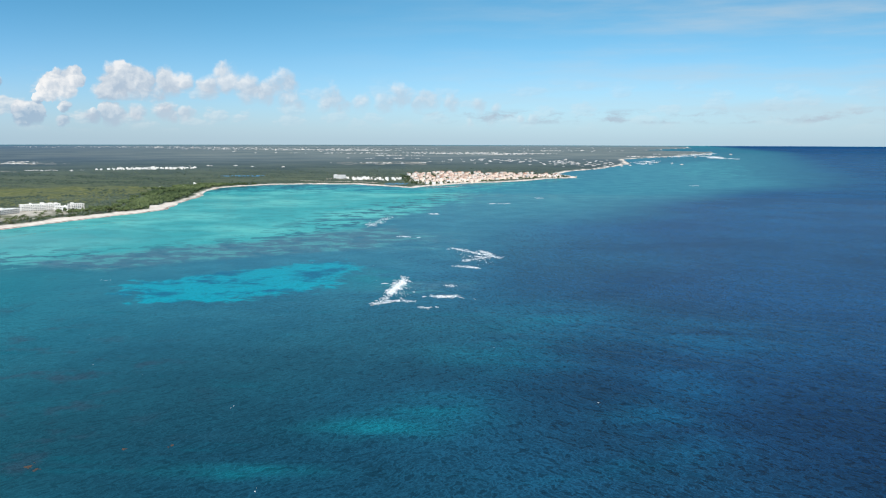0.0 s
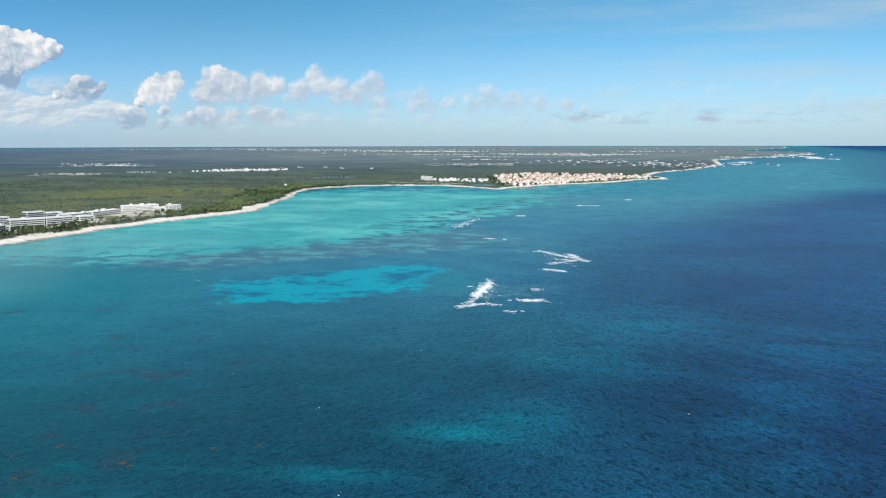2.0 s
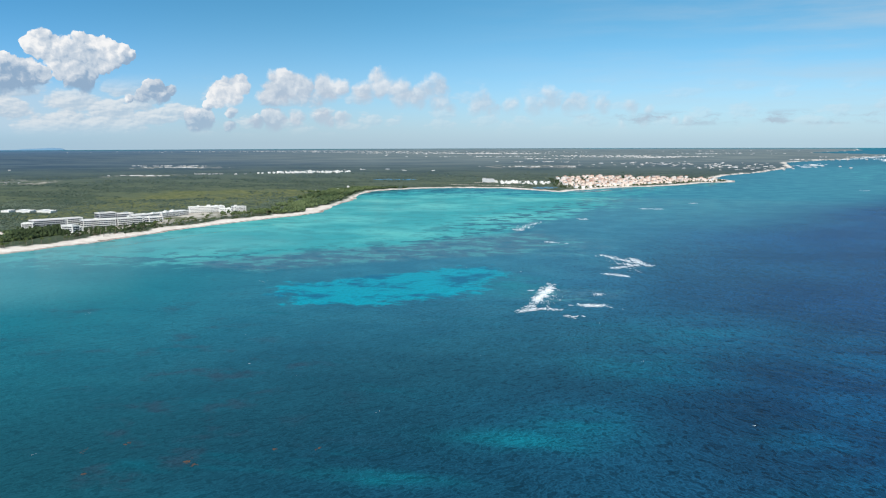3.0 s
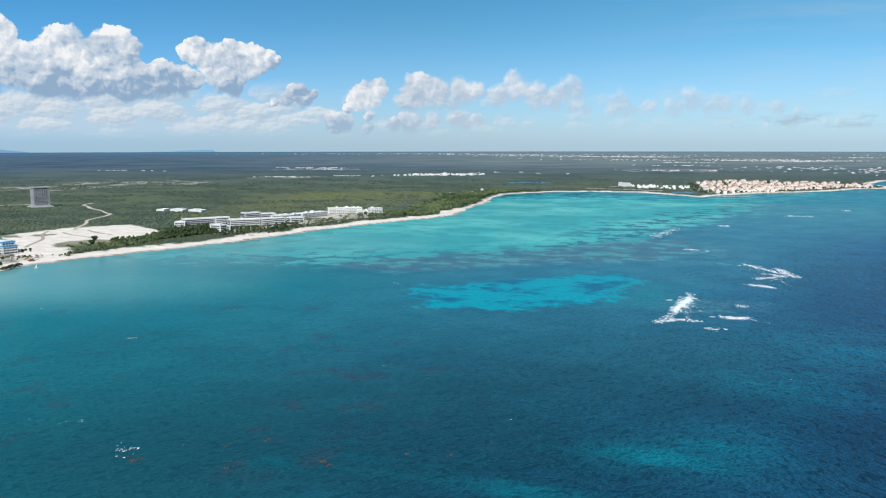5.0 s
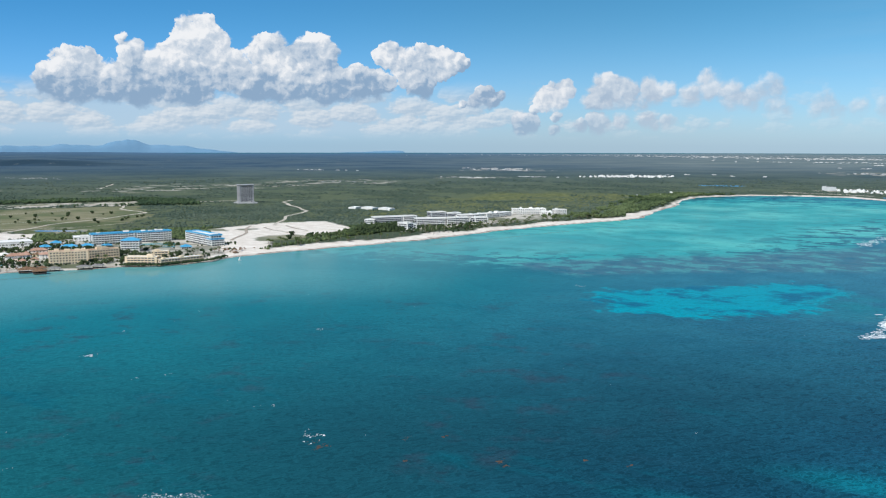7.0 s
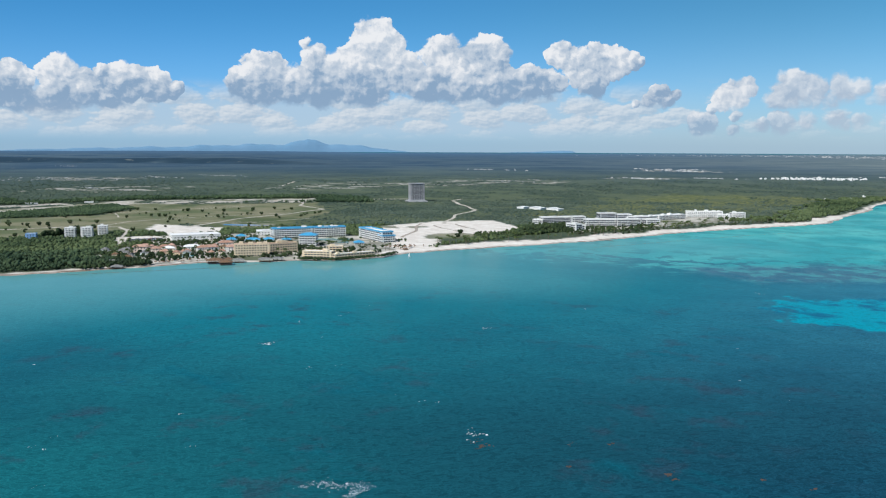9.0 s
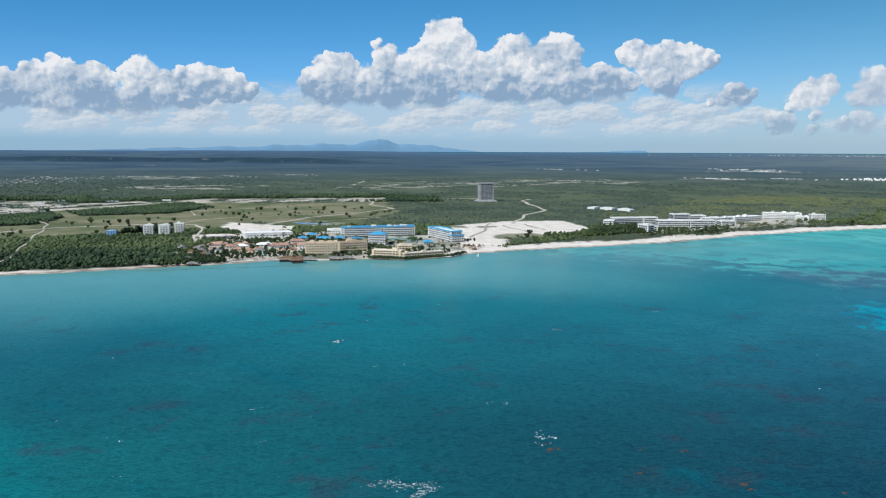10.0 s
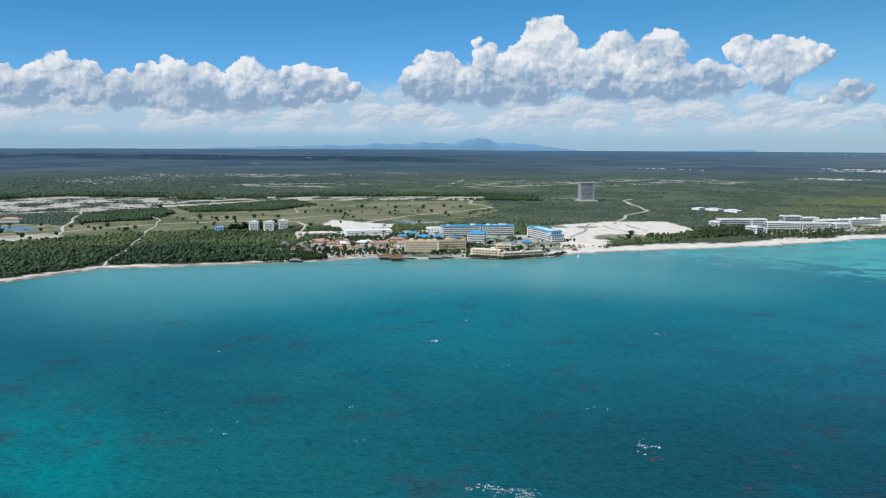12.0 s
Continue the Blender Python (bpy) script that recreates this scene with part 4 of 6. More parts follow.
ROADS = {
    "dirt track through the coastal wood": [(-1097, 316), (-1203, 374), (-1326, 433), (-1483, 505), (-1673, 594), (-1775, 607)],
    "pale winding gravel road behind the beach": [(-1111, 1254), (-1236, 1436), (-1304, 1587), (-1420, 1680), (-1565, 1800), (-1613, 1901)],
    "pale road round the meadow": [(-1214, 644), (-1422, 771), (-1499, 800), (-1566, 726), (-1605, 586), (-1564, 423), (-1510, 282), (-1480, 150)],
    "pale track across the meadow": [(-1401, 879), (-1489, 1044), (-1519, 1186), (-1574, 1348), (-1726, 1403), (-1900, 1563)],
    "brown dirt track past the pond": [(-1996, 537), (-1773, 457), (-1597, 394), (-1460, 355)],
    "short pale road in the far woods": [(-2627, 2050), (-2938, 2360)],
    "sandy road along the inland works": [(-2000, 200), (-2010, 480), (-2035, 800), (-2060, 1150), (-1990, 1400), (-1840, 1620), (-1700, 1830)],
}
FOOTPRINTS = [((-1266, 684), (-1243, 730), 46)]  # the car park stays clear of trees
PATHS = [[(-1440, 700), (-1530, 760), (-1587, 860), (-1592, 942), (-1573, 1103), (-1540, 1240)], [(-1700, 900), (-1815, 960), (-1800, 1150), (-1779, 1317)], [(-1480, 930), (-1400, 1040), (-1395, 1180)]]


# ---- buildings ----
def bay_meshes(wide, tall, deep, rail):
    """The glazed opening of one bay, and its balcony with a solid front."""
    glass = Shape().box(-wide / 2, -0.06, 0, wide / 2, 0.3, tall)
    shelf = Shape().box(-wide / 2 - 0.25, -deep, -0.2, wide / 2 + 0.25, 0.05, 0.0).box(-wide / 2 - 0.25, -deep, 0, wide / 2 + 0.25, -deep + 0.12, rail)
    return glass, shelf


def block(name, label, category, a, b, deep, floors, storey=3.2, walls=WHITE, roof="flat", roof_material=FLAT_ROOF, bay=4.0, opening=(2.2, 2.0), balcony=1.1, extras=0, group="", ends=True, seed=0, edge=None):
    """A building whose front runs from a to b on the plan; its body lies behind. Parts: walls, roof, each window, each balcony."""
    length = math.hypot(b[0] - a[0], b[1] - a[1])
    turn = math.degrees(math.atan2(b[1] - a[1], b[0] - a[0]))
    FOOTPRINTS.append((a, b, deep))
    rng = random.Random(seed or int(abs(a[0])))
    top = floors * storey
    m = set_down(a[0], a[1], 1.6, turn)
    ob = thing(name, label, category, group, m=m)
    body = Shape().box(0, 0, 0, length, deep, top)
    part("wall", body.mesh("wall", walls), ob)
    band = Shape().box(-0.12, -0.12, -0.18, length + 0.12, deep + 0.12, 0.05).mesh("floor_band", walls)
    for k in range(1, floors):
        part("floor_band", band, ob, at=Matrix.Translation((0, 0, k * storey)))
    if roof == "flat":
        r = Shape().box(0.35, 0.35, top + 0.003, length - 0.35, deep - 0.35, top + 0.25)
        part("roof", r.mesh("roof", roof_material), ob)
        rim, thick = (2.0, 1.6) if edge else (0.9, 0.3)
        p = Shape().box(-0.2, -0.2, top, length + 0.2, thick, top + rim).box(-0.2, deep - thick, top, length + 0.2, deep + 0.2, top + rim).box(-0.2, thick, top, thick, deep - thick, top + rim).box(length - thick, thick, top, length + 0.2, deep - thick, top + rim)
        part("parapet", p.mesh("parapet", edge or walls), ob)
    else:
        part("roof", Shape().hip(0, 0, length, deep, top + 0.26, 3.0 if deep < 14 else 3.8, 0.9).mesh("roof", roof_material), ob)
    for _ in range(extras):
        w, q = rng.uniform(4, 8), rng.uniform(3.5, deep * 0.5)
        x, y = rng.uniform(1, max(1.5, length - w - 1)), rng.uniform(1, max(1.2, deep - q - 1))
        part("roof_house", Shape().box(x, y, top + 0.2, x + w, y + q, top + rng.uniform(2.4, 3.6)).mesh("roof_house", walls), ob)
    if floors and bay:
        glass, shelf = bay_meshes(opening[0], opening[1], balcony or 0.5, 0.95)
        glass, shelf = glass.mesh("window", GLAZING), shelf.mesh("balcony", walls)
        sides = [(length, Matrix.Identity(4))]
        if ends:
            sides += [(deep, pose(0, deep, 0, 0, 0, -90)), (deep, pose(length, 0, 0, 0, 0, 90))]
        for run, side in sides:
            n = max(1, int((run - 1.2) / bay))
            for k in range(floors):
                for i in range(n):
                    at = side @ Matrix.Translation((run / 2 + (i - (n - 1) / 2) * bay, 0, k * storey + 0.45))
                    part("window", glass, ob, at=at)
                    if balcony and k and run == length:
                        part("balcony", shelf, ob, at=at @ Matrix.Translation((0, -0.12, -0.1)))
    return ob


BLUE = dict(roof="hip", roof_material=BLUE_TILE)
block("hotel", "long white hotel with bright blue metal roof and balconies", "hotel", (-1129, 862), (-1100, 920), 17, 5, 3.2, opening=(3.1, 2.35), edge=BLUE_TILE, extras=2)
block("hotel", "white hotel wing with flat roof and rows of balconies", "hotel", (-1099, 922), (-1075, 970), 17, 5, 3.2, opening=(3.1, 2.35), edge=BLUE_TILE, extras=4)
block("hotel", "white hotel slab with blue roof running inland from the beach", "hotel", (-1049, 975), (-965, 945), 20, 5, 3.2, WHITE, opening=(3.1, 2.35), edge=BLUE_TILE, extras=2)
block("hotel", "lower white hotel end with bright blue roof", "hotel", (-961, 944), (-955, 965), 18, 3, 3.4, opening=(3.1, 2.35), edge=BLUE_TILE)
block("hotel", "small white hotel block with blue hipped roof", "hotel", (-1017, 824), (-997, 840), 18, 5, 3.4, opening=(3.1, 2.35), **BLUE)
block("hotel", "cream stone seafront hotel with small dark windows", "hotel", (-984, 687), (-957, 724), 16, 5, 3.3, CREAM, "flat", RED_TILE, 3.6, (1.9, 2.2), 0.6, 4)
block("hotel", "cream stone hotel wing with small dark windows", "hotel", (-977, 740), (-965, 780), 15, 4, 3.4, CREAM, "flat", RED_TILE, 3.6, (1.9, 2.2), 0.6, 3)
block("hall", "long low white hall with a flat pale roof", "hall", (-1214, 733), (-1183, 801), 34, 2, 4.6, WHITE, "flat", FLAT_ROOF, 5.0, (3.2, 1.2), 0)
for k, (a, b) in enumerate((((-1376, 639), (-1367, 652)), ((-1362, 659), (-1352, 673)), ((-1373, 693), (-1365, 706)))):
    block("apartment_block", "white and grey apartment block with flat roof", "apartments", a, b, 14, 6, 2.8, WHITE, extras=1, bay=4.2, opening=(2.6, 1.8), group="apartment blocks by the meadow")
tower = block("tower", "tall bare grey concrete tower standing alone in woods", "tower", (-1622, 1698), (-1603, 1729), 24, 14, 3.4, CONCRETE, extras=2, bay=4.4, opening=(3.5, 2.6), balcony=0)
TOWER_LONG = math.hypot(19, 31)
column = Shape().box(-0.45, -1.1, 0, 0.45, 0.1, 47.6).mesh("column", PALE_CONCRETE)
for k in range(9):
    part("column", column, tower, at=Matrix.Translation((k * TOWER_LONG / 8, 0, 0)))
for k in range(6):
    part("column", column, tower, at=pose(0, 24 - k * 4.8, 0, 0, 0, -90))
    part("column", column, tower, at=pose(TOWER_LONG, k * 4.8, 0, 0, 0, 90))
ledge = Shape().box(-1.0, -1.0, -0.25, TOWER_LONG + 1.0, 25.0, 0.15).mesh("floor_slab", PALE_CONCRETE)
for k in range(1, 14):
    part("floor_slab", ledge, tower, at=Matrix.Translation((0, 0, k * 3.4)))
part("roof_slab", Shape().box(-2.6, -2.6, 49.0, TOWER_LONG + 2.6, 26.6, 50.6).box(-1.2, -1.2, 47.6, TOWER_LONG + 1.2, 25.2, 48.2).mesh("roof_slab", PALE_CONCRETE), tower, "overhanging pale roof slab")
part("podium", Shape().box(-9, -12, -1.5, TOWER_LONG + 7, 30, 3.6).box(-5, -7, 3.6, TOWER_LONG + 3, 26, 5.4).mesh("podium", PALE_CONCRETE), tower, "low pale podium")
for a, b, deep, floors in (((-911, 744), (-875, 764), 12, 3), ((-868, 764), (-854, 824), 11, 2), ((-924, 801), (-912, 818), 10, 3)):
    block("villa_row", "low cream terrace of seafront suites", "villas", a, b, deep, floors, 3.1, CREAM, "flat", FLAT_ROOF, 4.5, (3.2, 2.1), 0.9, 2, group="cream seafront suites")
LONG = "long white modern hotel wing with flat roofs and glazing"
for a, b, deep, floors, walls, extras in (((-969, 1380), (-936, 1428), 18, 4, GREY_WALL, 1), ((-936, 1430), (-919, 1455), 18, 4, WHITE, 1), ((-881, 1395), (-842, 1436), 20, 4, WHITE, 3), ((-920, 1510), (-901, 1539), 18, 5, GREY_WALL, 1), ((-900, 1541), (-881, 1566), 18, 4, GREY_WALL, 1), ((-851, 1512), (-833, 1537), 18, 4, WHITE, 1), ((-816, 1506), (-799, 1530), 18, 3, WHITE, 2), ((-974, 1355), (-957, 1363), 18, 3, WHITE, 1), ((-863, 1302), (-838, 1296), 15, 4, WHITE, 1), ((-846, 1310), (-836, 1324), 14, 3, WHITE, 1), ((-840, 1438), (-812, 1478), 14, 4, WHITE, 2)):
    block("hotel_wing", LONG, "hotel", a, b, deep, floors, 3.25, walls, "flat", FLAT_ROOF, 4.2, (3.8, 2.75), 0.5, extras, group="wings of the white beach hotel", edge=WHITE)
for a, b, deep, floors, extras in (((-848, 1738), (-784, 1779), 18, 4, 4), ((-781, 1742), (-757, 1750), 14, 3, 1), ((-757, 1764), (-737, 1784), 16, 4, 1), ((-864, 1545), (-851, 1615), 20, 3, 3), ((-849, 1620), (-829, 1697), 22, 3, 4)):
    block("hotel_wing", "bright white stepped hotel block above the beach palms", "hotel", a, b, deep, floors, 3.2, WHITE, "flat", FLAT_ROOF, 4.2, (2.4, 1.9), 1.0, extras, group="stepped white hotel")
for k in range(5):
    block("staff_shed", "long low white-roofed shed in the scrub", "shed", (-1262 + k * 25, 1690 + (k % 2) * 16), (-1244 + k * 25, 1693 + (k % 2) * 16), 30, 1, 4.5, WHITE, "flat", FLAT_ROOF, 0, group="white sheds in the scrub")
PEACHY = "peach-coloured bungalow with clay tile roof"
for a, b, deep, floors, walls, top in (((-1120, 594), (-1109, 609), 10, 2, CREAM, GREY_ROOF), ((-1122, 616), (-1110, 632), 12, 3, PEACH, RED_TILE), ((-1108, 636), (-1101, 646), 12, 2, PEACH, RED_TILE), ((-1098, 648), (-1089, 661), 10, 2, CREAM, FLAT_ROOF), ((-1094, 679), (-1081, 698), 11, 2, WHITE, FLAT_ROOF), ((-1071, 687), (-1060, 714), 12, 2, WHITE, RED_TILE), ((-1103, 743), (-1091, 760), 11, 2, PEACH, RED_TILE), ((-1050, 720), (-1040, 738), 11, 2, WHITE, RED_TILE), ((-1146, 640), (-1136, 656), 11, 2, PEACH, RED_TILE)):
    block("bungalow", PEACHY if walls is PEACH else "low resort house with pale walls among palms", "house", a, b, deep, floors, 2.9, walls, "hip", top, 4.0, (1.4, 1.5), 0, group="resort bungalows")
for a, b in (((-1184, 831), (-1175, 843)), ((-1126, 807), (-1113, 825)), ((-1111, 829), (-1100, 843)), ((-1087, 848), (-1079, 859)), ((-975, 897), (-966, 909)), ((-1150, 790), (-1142, 803)), ((-1060, 870), (-1054, 880))):
    block("pavilion", "open pool pavilion with bright blue hipped roof", "pavilion", a, b, 13, 1, 3.4, WHITE, "hip", BLUE_TILE, 3.4, (2.4, 2.2), 0, group="blue-roofed pavilions")
block("hall", "white flat-roofed service building beside the hotel", "hall", (-1195, 879), (-1181, 899), 24, 2, 3.6, WHITE, "flat", FLAT_ROOF, 5, (2, 1.4), 0, 2)
block("house", "small blue-painted house among dark casuarina trees", "house", (-1406, 590), (-1397, 603), 12, 3, 3.0, BLUE_WALL, "flat", FLAT_ROOF, 4.0, (1.6, 1.5), 0)
block("clubhouse", "low white clubhouse with red tile roof by pond", "clubhouse", (-1790, 333), (-1770, 362), 16, 2, 3.6, WHITE, "hip", RED_TILE, 4, (2, 1.8), 0)
block("hotel", "white blocky hotel at the village edge", "hotel", (-404, 3259), (-360, 3262), 20, 4, 3.4, GREY_WALL, "flat", FLAT_ROOF, 0, extras=3)


for a, b, deep, floors, walls in (((-2262, 618), (-2254, 634), 14, 1, WHITE), ((-2372, 866), (-2362, 886), 16, 1, GREY_WALL), ((-2160, 556), (-2154, 572), 9, 1, WHITE), ((-2300, 776), (-2290, 806), 12, 1, WHITE), ((-2240, 940), (-2228, 968), 12, 1, GREY_WALL), ((-2190, 1070), (-2180, 1090), 10, 1, WHITE)):
    block("works_shed", "plain metal shed on the pale earth of the works", "shed", a, b, deep, floors, 4.2, walls, "flat", FLAT_ROOF, 0, group="sheds of the inland works")


def palapa(x, y, turn, wide, deep, tall, roof, label, group, stilts=0.0):
    """A thatched shelter on posts: deck, each post, roof."""
    ob = thing("beach_hut", label, "hut", group, m=set_down(x, y, 0.4, turn))
    part("deck", Shape().box(-wide / 2, -deep / 2, stilts - 0.3, wide / 2, deep / 2, stilts + 0.1).mesh("deck", TIMBER), ob)
    post = Shape().pole(0, 0, -1.6 if stilts else 0, tall, 0.18).mesh("post", TIMBER)
    for sx in (-0.42, 0, 0.42):
        for sy in (-0.42, 0.42):
            part("post", post, ob, at=Matrix.Translation((sx * wide, sy * deep, 0)))
    part("roof", Shape().hip(-wide / 2, -deep / 2, wide / 2, deep / 2, tall, tall * 0.62, 1.0).mesh("roof", roof), ob)
    return ob


for x, y, w, d, h in ((-957, 640, 21, 14, 4.4), (-936, 641, 15, 11, 3.8), (-951, 655, 9, 9, 4.6)):
    palapa(x, y, 54, w, d, h, THATCH, "brown thatched pier restaurant on timber stilts", "thatched pier huts", 1.4)
for x, y, w, d, h in ((-944, 667, 12, 9, 3.2), (-926, 694, 15, 10, 3.4), (-921, 711, 13, 9, 3.2), (-1041, 545, 20, 12, 4.0), (-1003, 530, 12, 9, 3.2), (-1058, 520, 13, 10, 3.6), (-1022, 560, 12, 9, 3.0)):
    palapa(x, y, 55, w, d, h, GREY_ROOF, "grey shingled beach hut on posts", "grey seafront huts")
palapa(-875, 905, 60, 6, 6, 2.6, THATCH, "small thatched beach bar on sand", "beach bars")


def jetty():
    ob = thing("jetty", "thin dark timber jetty reaching into shallow water", "jetty", m=set_down(-752, 1231, 0.0, -15))
    part("deck", Shape().box(-4, -1, 0.9, 34, 1, 1.15).mesh("deck", TIMBER), ob)
    post = Shape().pole(0, 0, -2, 0.9, 0.2).mesh("post", TIMBER)
    for k in range(7):
        part("post", post, ob, at=Matrix.Translation((k * 5.2, 0.7 if k % 2 else -0.7, 0)))


jetty()


def sailboat(x, y, turn):
    ob = thing("sailboat", "small white sailing dinghy near the beach", "boat", m=set_down(x, y, 0.0, turn))
    hull = Shape().add([(-2.1, -0.6, 0.55), (1.2, -0.75, 0.6), (2.3, 0, 0.75), (1.2, 0.75, 0.6), (-2.1, 0.6, 0.55), (-1.9, -0.3, -0.1), (1.2, -0.3, -0.1), (1.9, 0, 0.1), (1.2, 0.3, -0.1), (-1.9, 0.3, -0.1)], [(0, 1, 2, 3, 4), (0, 5, 6, 1), (1, 6, 7, 2), (2, 7, 8, 3), (3, 8, 9, 4), (4, 9, 5, 0), (9, 8, 7, 6, 5)])
    part("hull", hull.mesh("hull", WHITE), ob)
    part("mast", Shape().pole(0.5, 0, 0.5, 6.4, 0.06).mesh("mast", GREY_WALL), ob)
    part("sail", Shape().add([(0.42, 0.0, 1.2), (-2.2, 0.45, 1.3), (-1.0, 0.45, 3.6), (0.42, 0.0, 6.2), (0.42, 0.05, 1.2), (-2.2, 0.5, 1.3), (-1.0, 0.5, 3.6), (0.42, 0.05, 6.2)], [(0, 1, 2, 3), (7, 6, 5, 4), (0, 4, 5, 1), (1, 5, 6, 2), (2, 6, 7, 3)]).mesh("sail", WHITE), ob)


sailboat(-820, 856, 60)


# ---- parked cars ----
ASPHALT = mottled("worn_asphalt", (0.075, 0.075, 0.078), (0.14, 0.138, 0.135), 0.06, 0.9)
TYRE = mottled("black_tyre_rubber", (0.018, 0.018, 0.018), (0.035, 0.035, 0.035), 2.0, 0.9)
PAINTS = [mottled(name, c, tuple(v * 1.15 for v in c), 0.5, 0.3, 0.5) for name, c in (("white_car_paint", (0.70, 0.70, 0.69)), ("silver_car_paint", (0.40, 0.41, 0.42)), ("dark_car_paint", (0.035, 0.04, 0.05)), ("red_car_paint", (0.32, 0.04, 0.03)))]


def car_proto(paint, colour):
    """A small saloon: body, cabin glass, roof and four wheels."""
    ob = thing("car", colour + " saloon car parked beside the resort hall", "car", "cars in the resort car park")
    low = [(-2.1, 0.35), (2.1, 0.35), (2.15, 0.75), (1.2, 0.92), (-1.6, 0.95), (-2.1, 0.88)]
    n = len(low)
    body = Shape().add([(x, -0.85, z) for x, z in low] + [(x, 0.85, z) for x, z in low], [tuple(range(n)), tuple(range(2 * n - 1, n - 1, -1))] + [(i, n + i, n + (i + 1) % n, (i + 1) % n) for i in range(n)])
    part("body", body.mesh("body", paint), ob)
    cab = [(-1.55, 0.93), (1.15, 0.90), (0.45, 1.36), (-0.95, 1.38)]
    part("windows", Shape().add([(x, -0.78 + 0.2 * (z > 1), z) for x, z in cab] + [(x, 0.78 - 0.2 * (z > 1), z) for x, z in cab], [(0, 1, 2, 3), (7, 6, 5, 4), (1, 5, 6, 2), (0, 3, 7, 4), (3, 2, 6, 7)]).mesh("windows", GLAZING), ob)
    part("roof", Shape().box(-0.95, -0.6, 1.37, 0.47, 0.6, 1.45).mesh("roof", paint), ob)
    ring = [(0.32 * math.cos(6.2832 * i / 10), 0.32 * math.sin(6.2832 * i / 10)) for i in range(10)]
    tyre = Shape().add([(a, -0.1, b) for a, b in ring] + [(a, 0.1, b) for a, b in ring], [tuple(range(10)), tuple(range(19, 9, -1))] + [(i, 10 + i, 10 + (i + 1) % 10, (i + 1) % 10) for i in range(10)]).mesh("wheel", TYRE)
    for sx in (-1.3, 1.3):
        for sy in (-0.8, 0.8):
            part("wheel", tyre, ob, at=Matrix.Translation((sx, sy, 0.32)))
    return ob


PARK = (-1262, 716)
cars = [car_proto(paint, colour) for paint, colour in zip(PAINTS, ("white", "silver", "dark", "red"))]
order = random.Random(31)
spots = [(row, k) for row in range(3) for k in range(14) if order.random() < 0.8]
for i, (row, k) in enumerate(spots):
    u, v = k * 3.1 - 20, row * 13.0 - 13
    x, y = PARK[0] + u * 0.45 - v * 0.89, PARK[1] + u * 0.89 + v * 0.45
    at, pick = set_down(x, y, 2.56, 153 + order.choice((0, 180))), i if i < 4 else order.choice((0, 0, 1, 1, 2, 2, 3))
    if i < 4:
        cars[i].matrix_basis = at
    else:
        copy_thing(cars[pick], at)

# ---- houses of the far settlements ----
def house_proto(wide, deep, tall, walls, roof_material, flat):
    ob = thing("house", "peach village house with clay tile roof" if not flat else "white flat-roofed house in the woods", "house", "village by the harbour" if not flat else "white houses in the woods")
    body = Shape().box(-wide / 2, -deep / 2, -1, wide / 2, deep / 2, tall).box(-wide / 2, -deep / 2 - 2.5, -1, wide / 6, -deep / 2, tall * 0.66)
    part("wall", body.mesh("wall", walls), ob)
    roof = Shape()
    if flat:
        roof.box(-wide / 2 - 0.2, -deep / 2 - 0.2, tall, wide / 2 + 0.2, deep / 2 + 0.2, tall + 0.7).box(-wide / 5, -deep / 5, tall + 0.7, wide / 5, deep / 5, tall + 3)
    else:
        roof.hip(-wide / 2, -deep / 2, wide / 2, deep / 2, tall + 0.26, 2.6, 0.6).hip(-wide / 2, -deep / 2 - 2.5, wide / 6, -deep / 2, tall * 0.66 + 0.26, 1.0, 0.3)
    part("roof", roof.mesh("roof", roof_material), ob)
    return ob


def settle(protos, seed, count, poly, gap, bias):
    rng = random.Random(seed)
    xs, ys = [p[0] for p in poly], [p[1] for p in poly]
    spots, tries = [], 0
    while len(spots) < count and tries < 20000:
        tries += 1
        x, y = rng.uniform(min(xs), max(xs)), rng.uniform(min(ys), max(ys))
        at = np.array([x]), np.array([y])
        if not clear_of_buildings(*at, 7.0)[0] or inside(poly, *at)[0] < 8 or cover(*at)["shore"][0] < 30 or any(math.hypot(x - u, y - v) < gap for u, v in spots):
            continue
        spots.append((x, y))
    for i, (x, y) in enumerate(spots):
        copy_or_move(protos[i % len(protos)], set_down(x, y, 2.2, bias + rng.choice((0, 90, 180, 270)) + rng.uniform(-12, 12)), i < len(protos))


def copy_or_move(ob, m, first):
    if first:
        ob.matrix_basis = m
    else:
        copy_thing(ob, m)


peach = [house_proto(w, d, h, wall, RED_TILE if k % 3 == 1 else SUN_TILE, False) for k, (w, d, h, wall) in enumerate( ((16, 11, 8.5, PEACH), (13, 11, 11, WHITE), (21, 11, 8, PEACH), (12, 10, 6.5, WHITE), (16, 12, 11.5, PEACH), (18, 10, 9, WHITE)))]
settle(peach, 5, 205, VILLAGE, 17, 20)
white = [house_proto(w, d, h, WHITE, FLAT_ROOF, True) for w, d, h in ((14, 9, 6), (10, 8, 5), (19, 9, 7), (8, 7, 4.5))]
settle(white, 6, 90, [(-1670, 4080), (-1250, 4230), (-1230, 4520), (-1640, 4360)], 17, 10)
small = [house_proto(w, d, h, WHITE, FLAT_ROOF, True) for w, d, h in ((9, 7, 3.2), (8, 6, 3.0), (12, 7, 3.4))]
settle(small, 7, 4, [(-900, 2560), (-700, 2500), (-690, 2700), (-840, 2920)], 24, 40)
settle([copy_thing(w, Matrix.Identity(4)) for w in white[1:]], 8, 34, [(-330, 3150), (-150, 3080), (-140, 3260), (-380, 3340)], 20, 0)
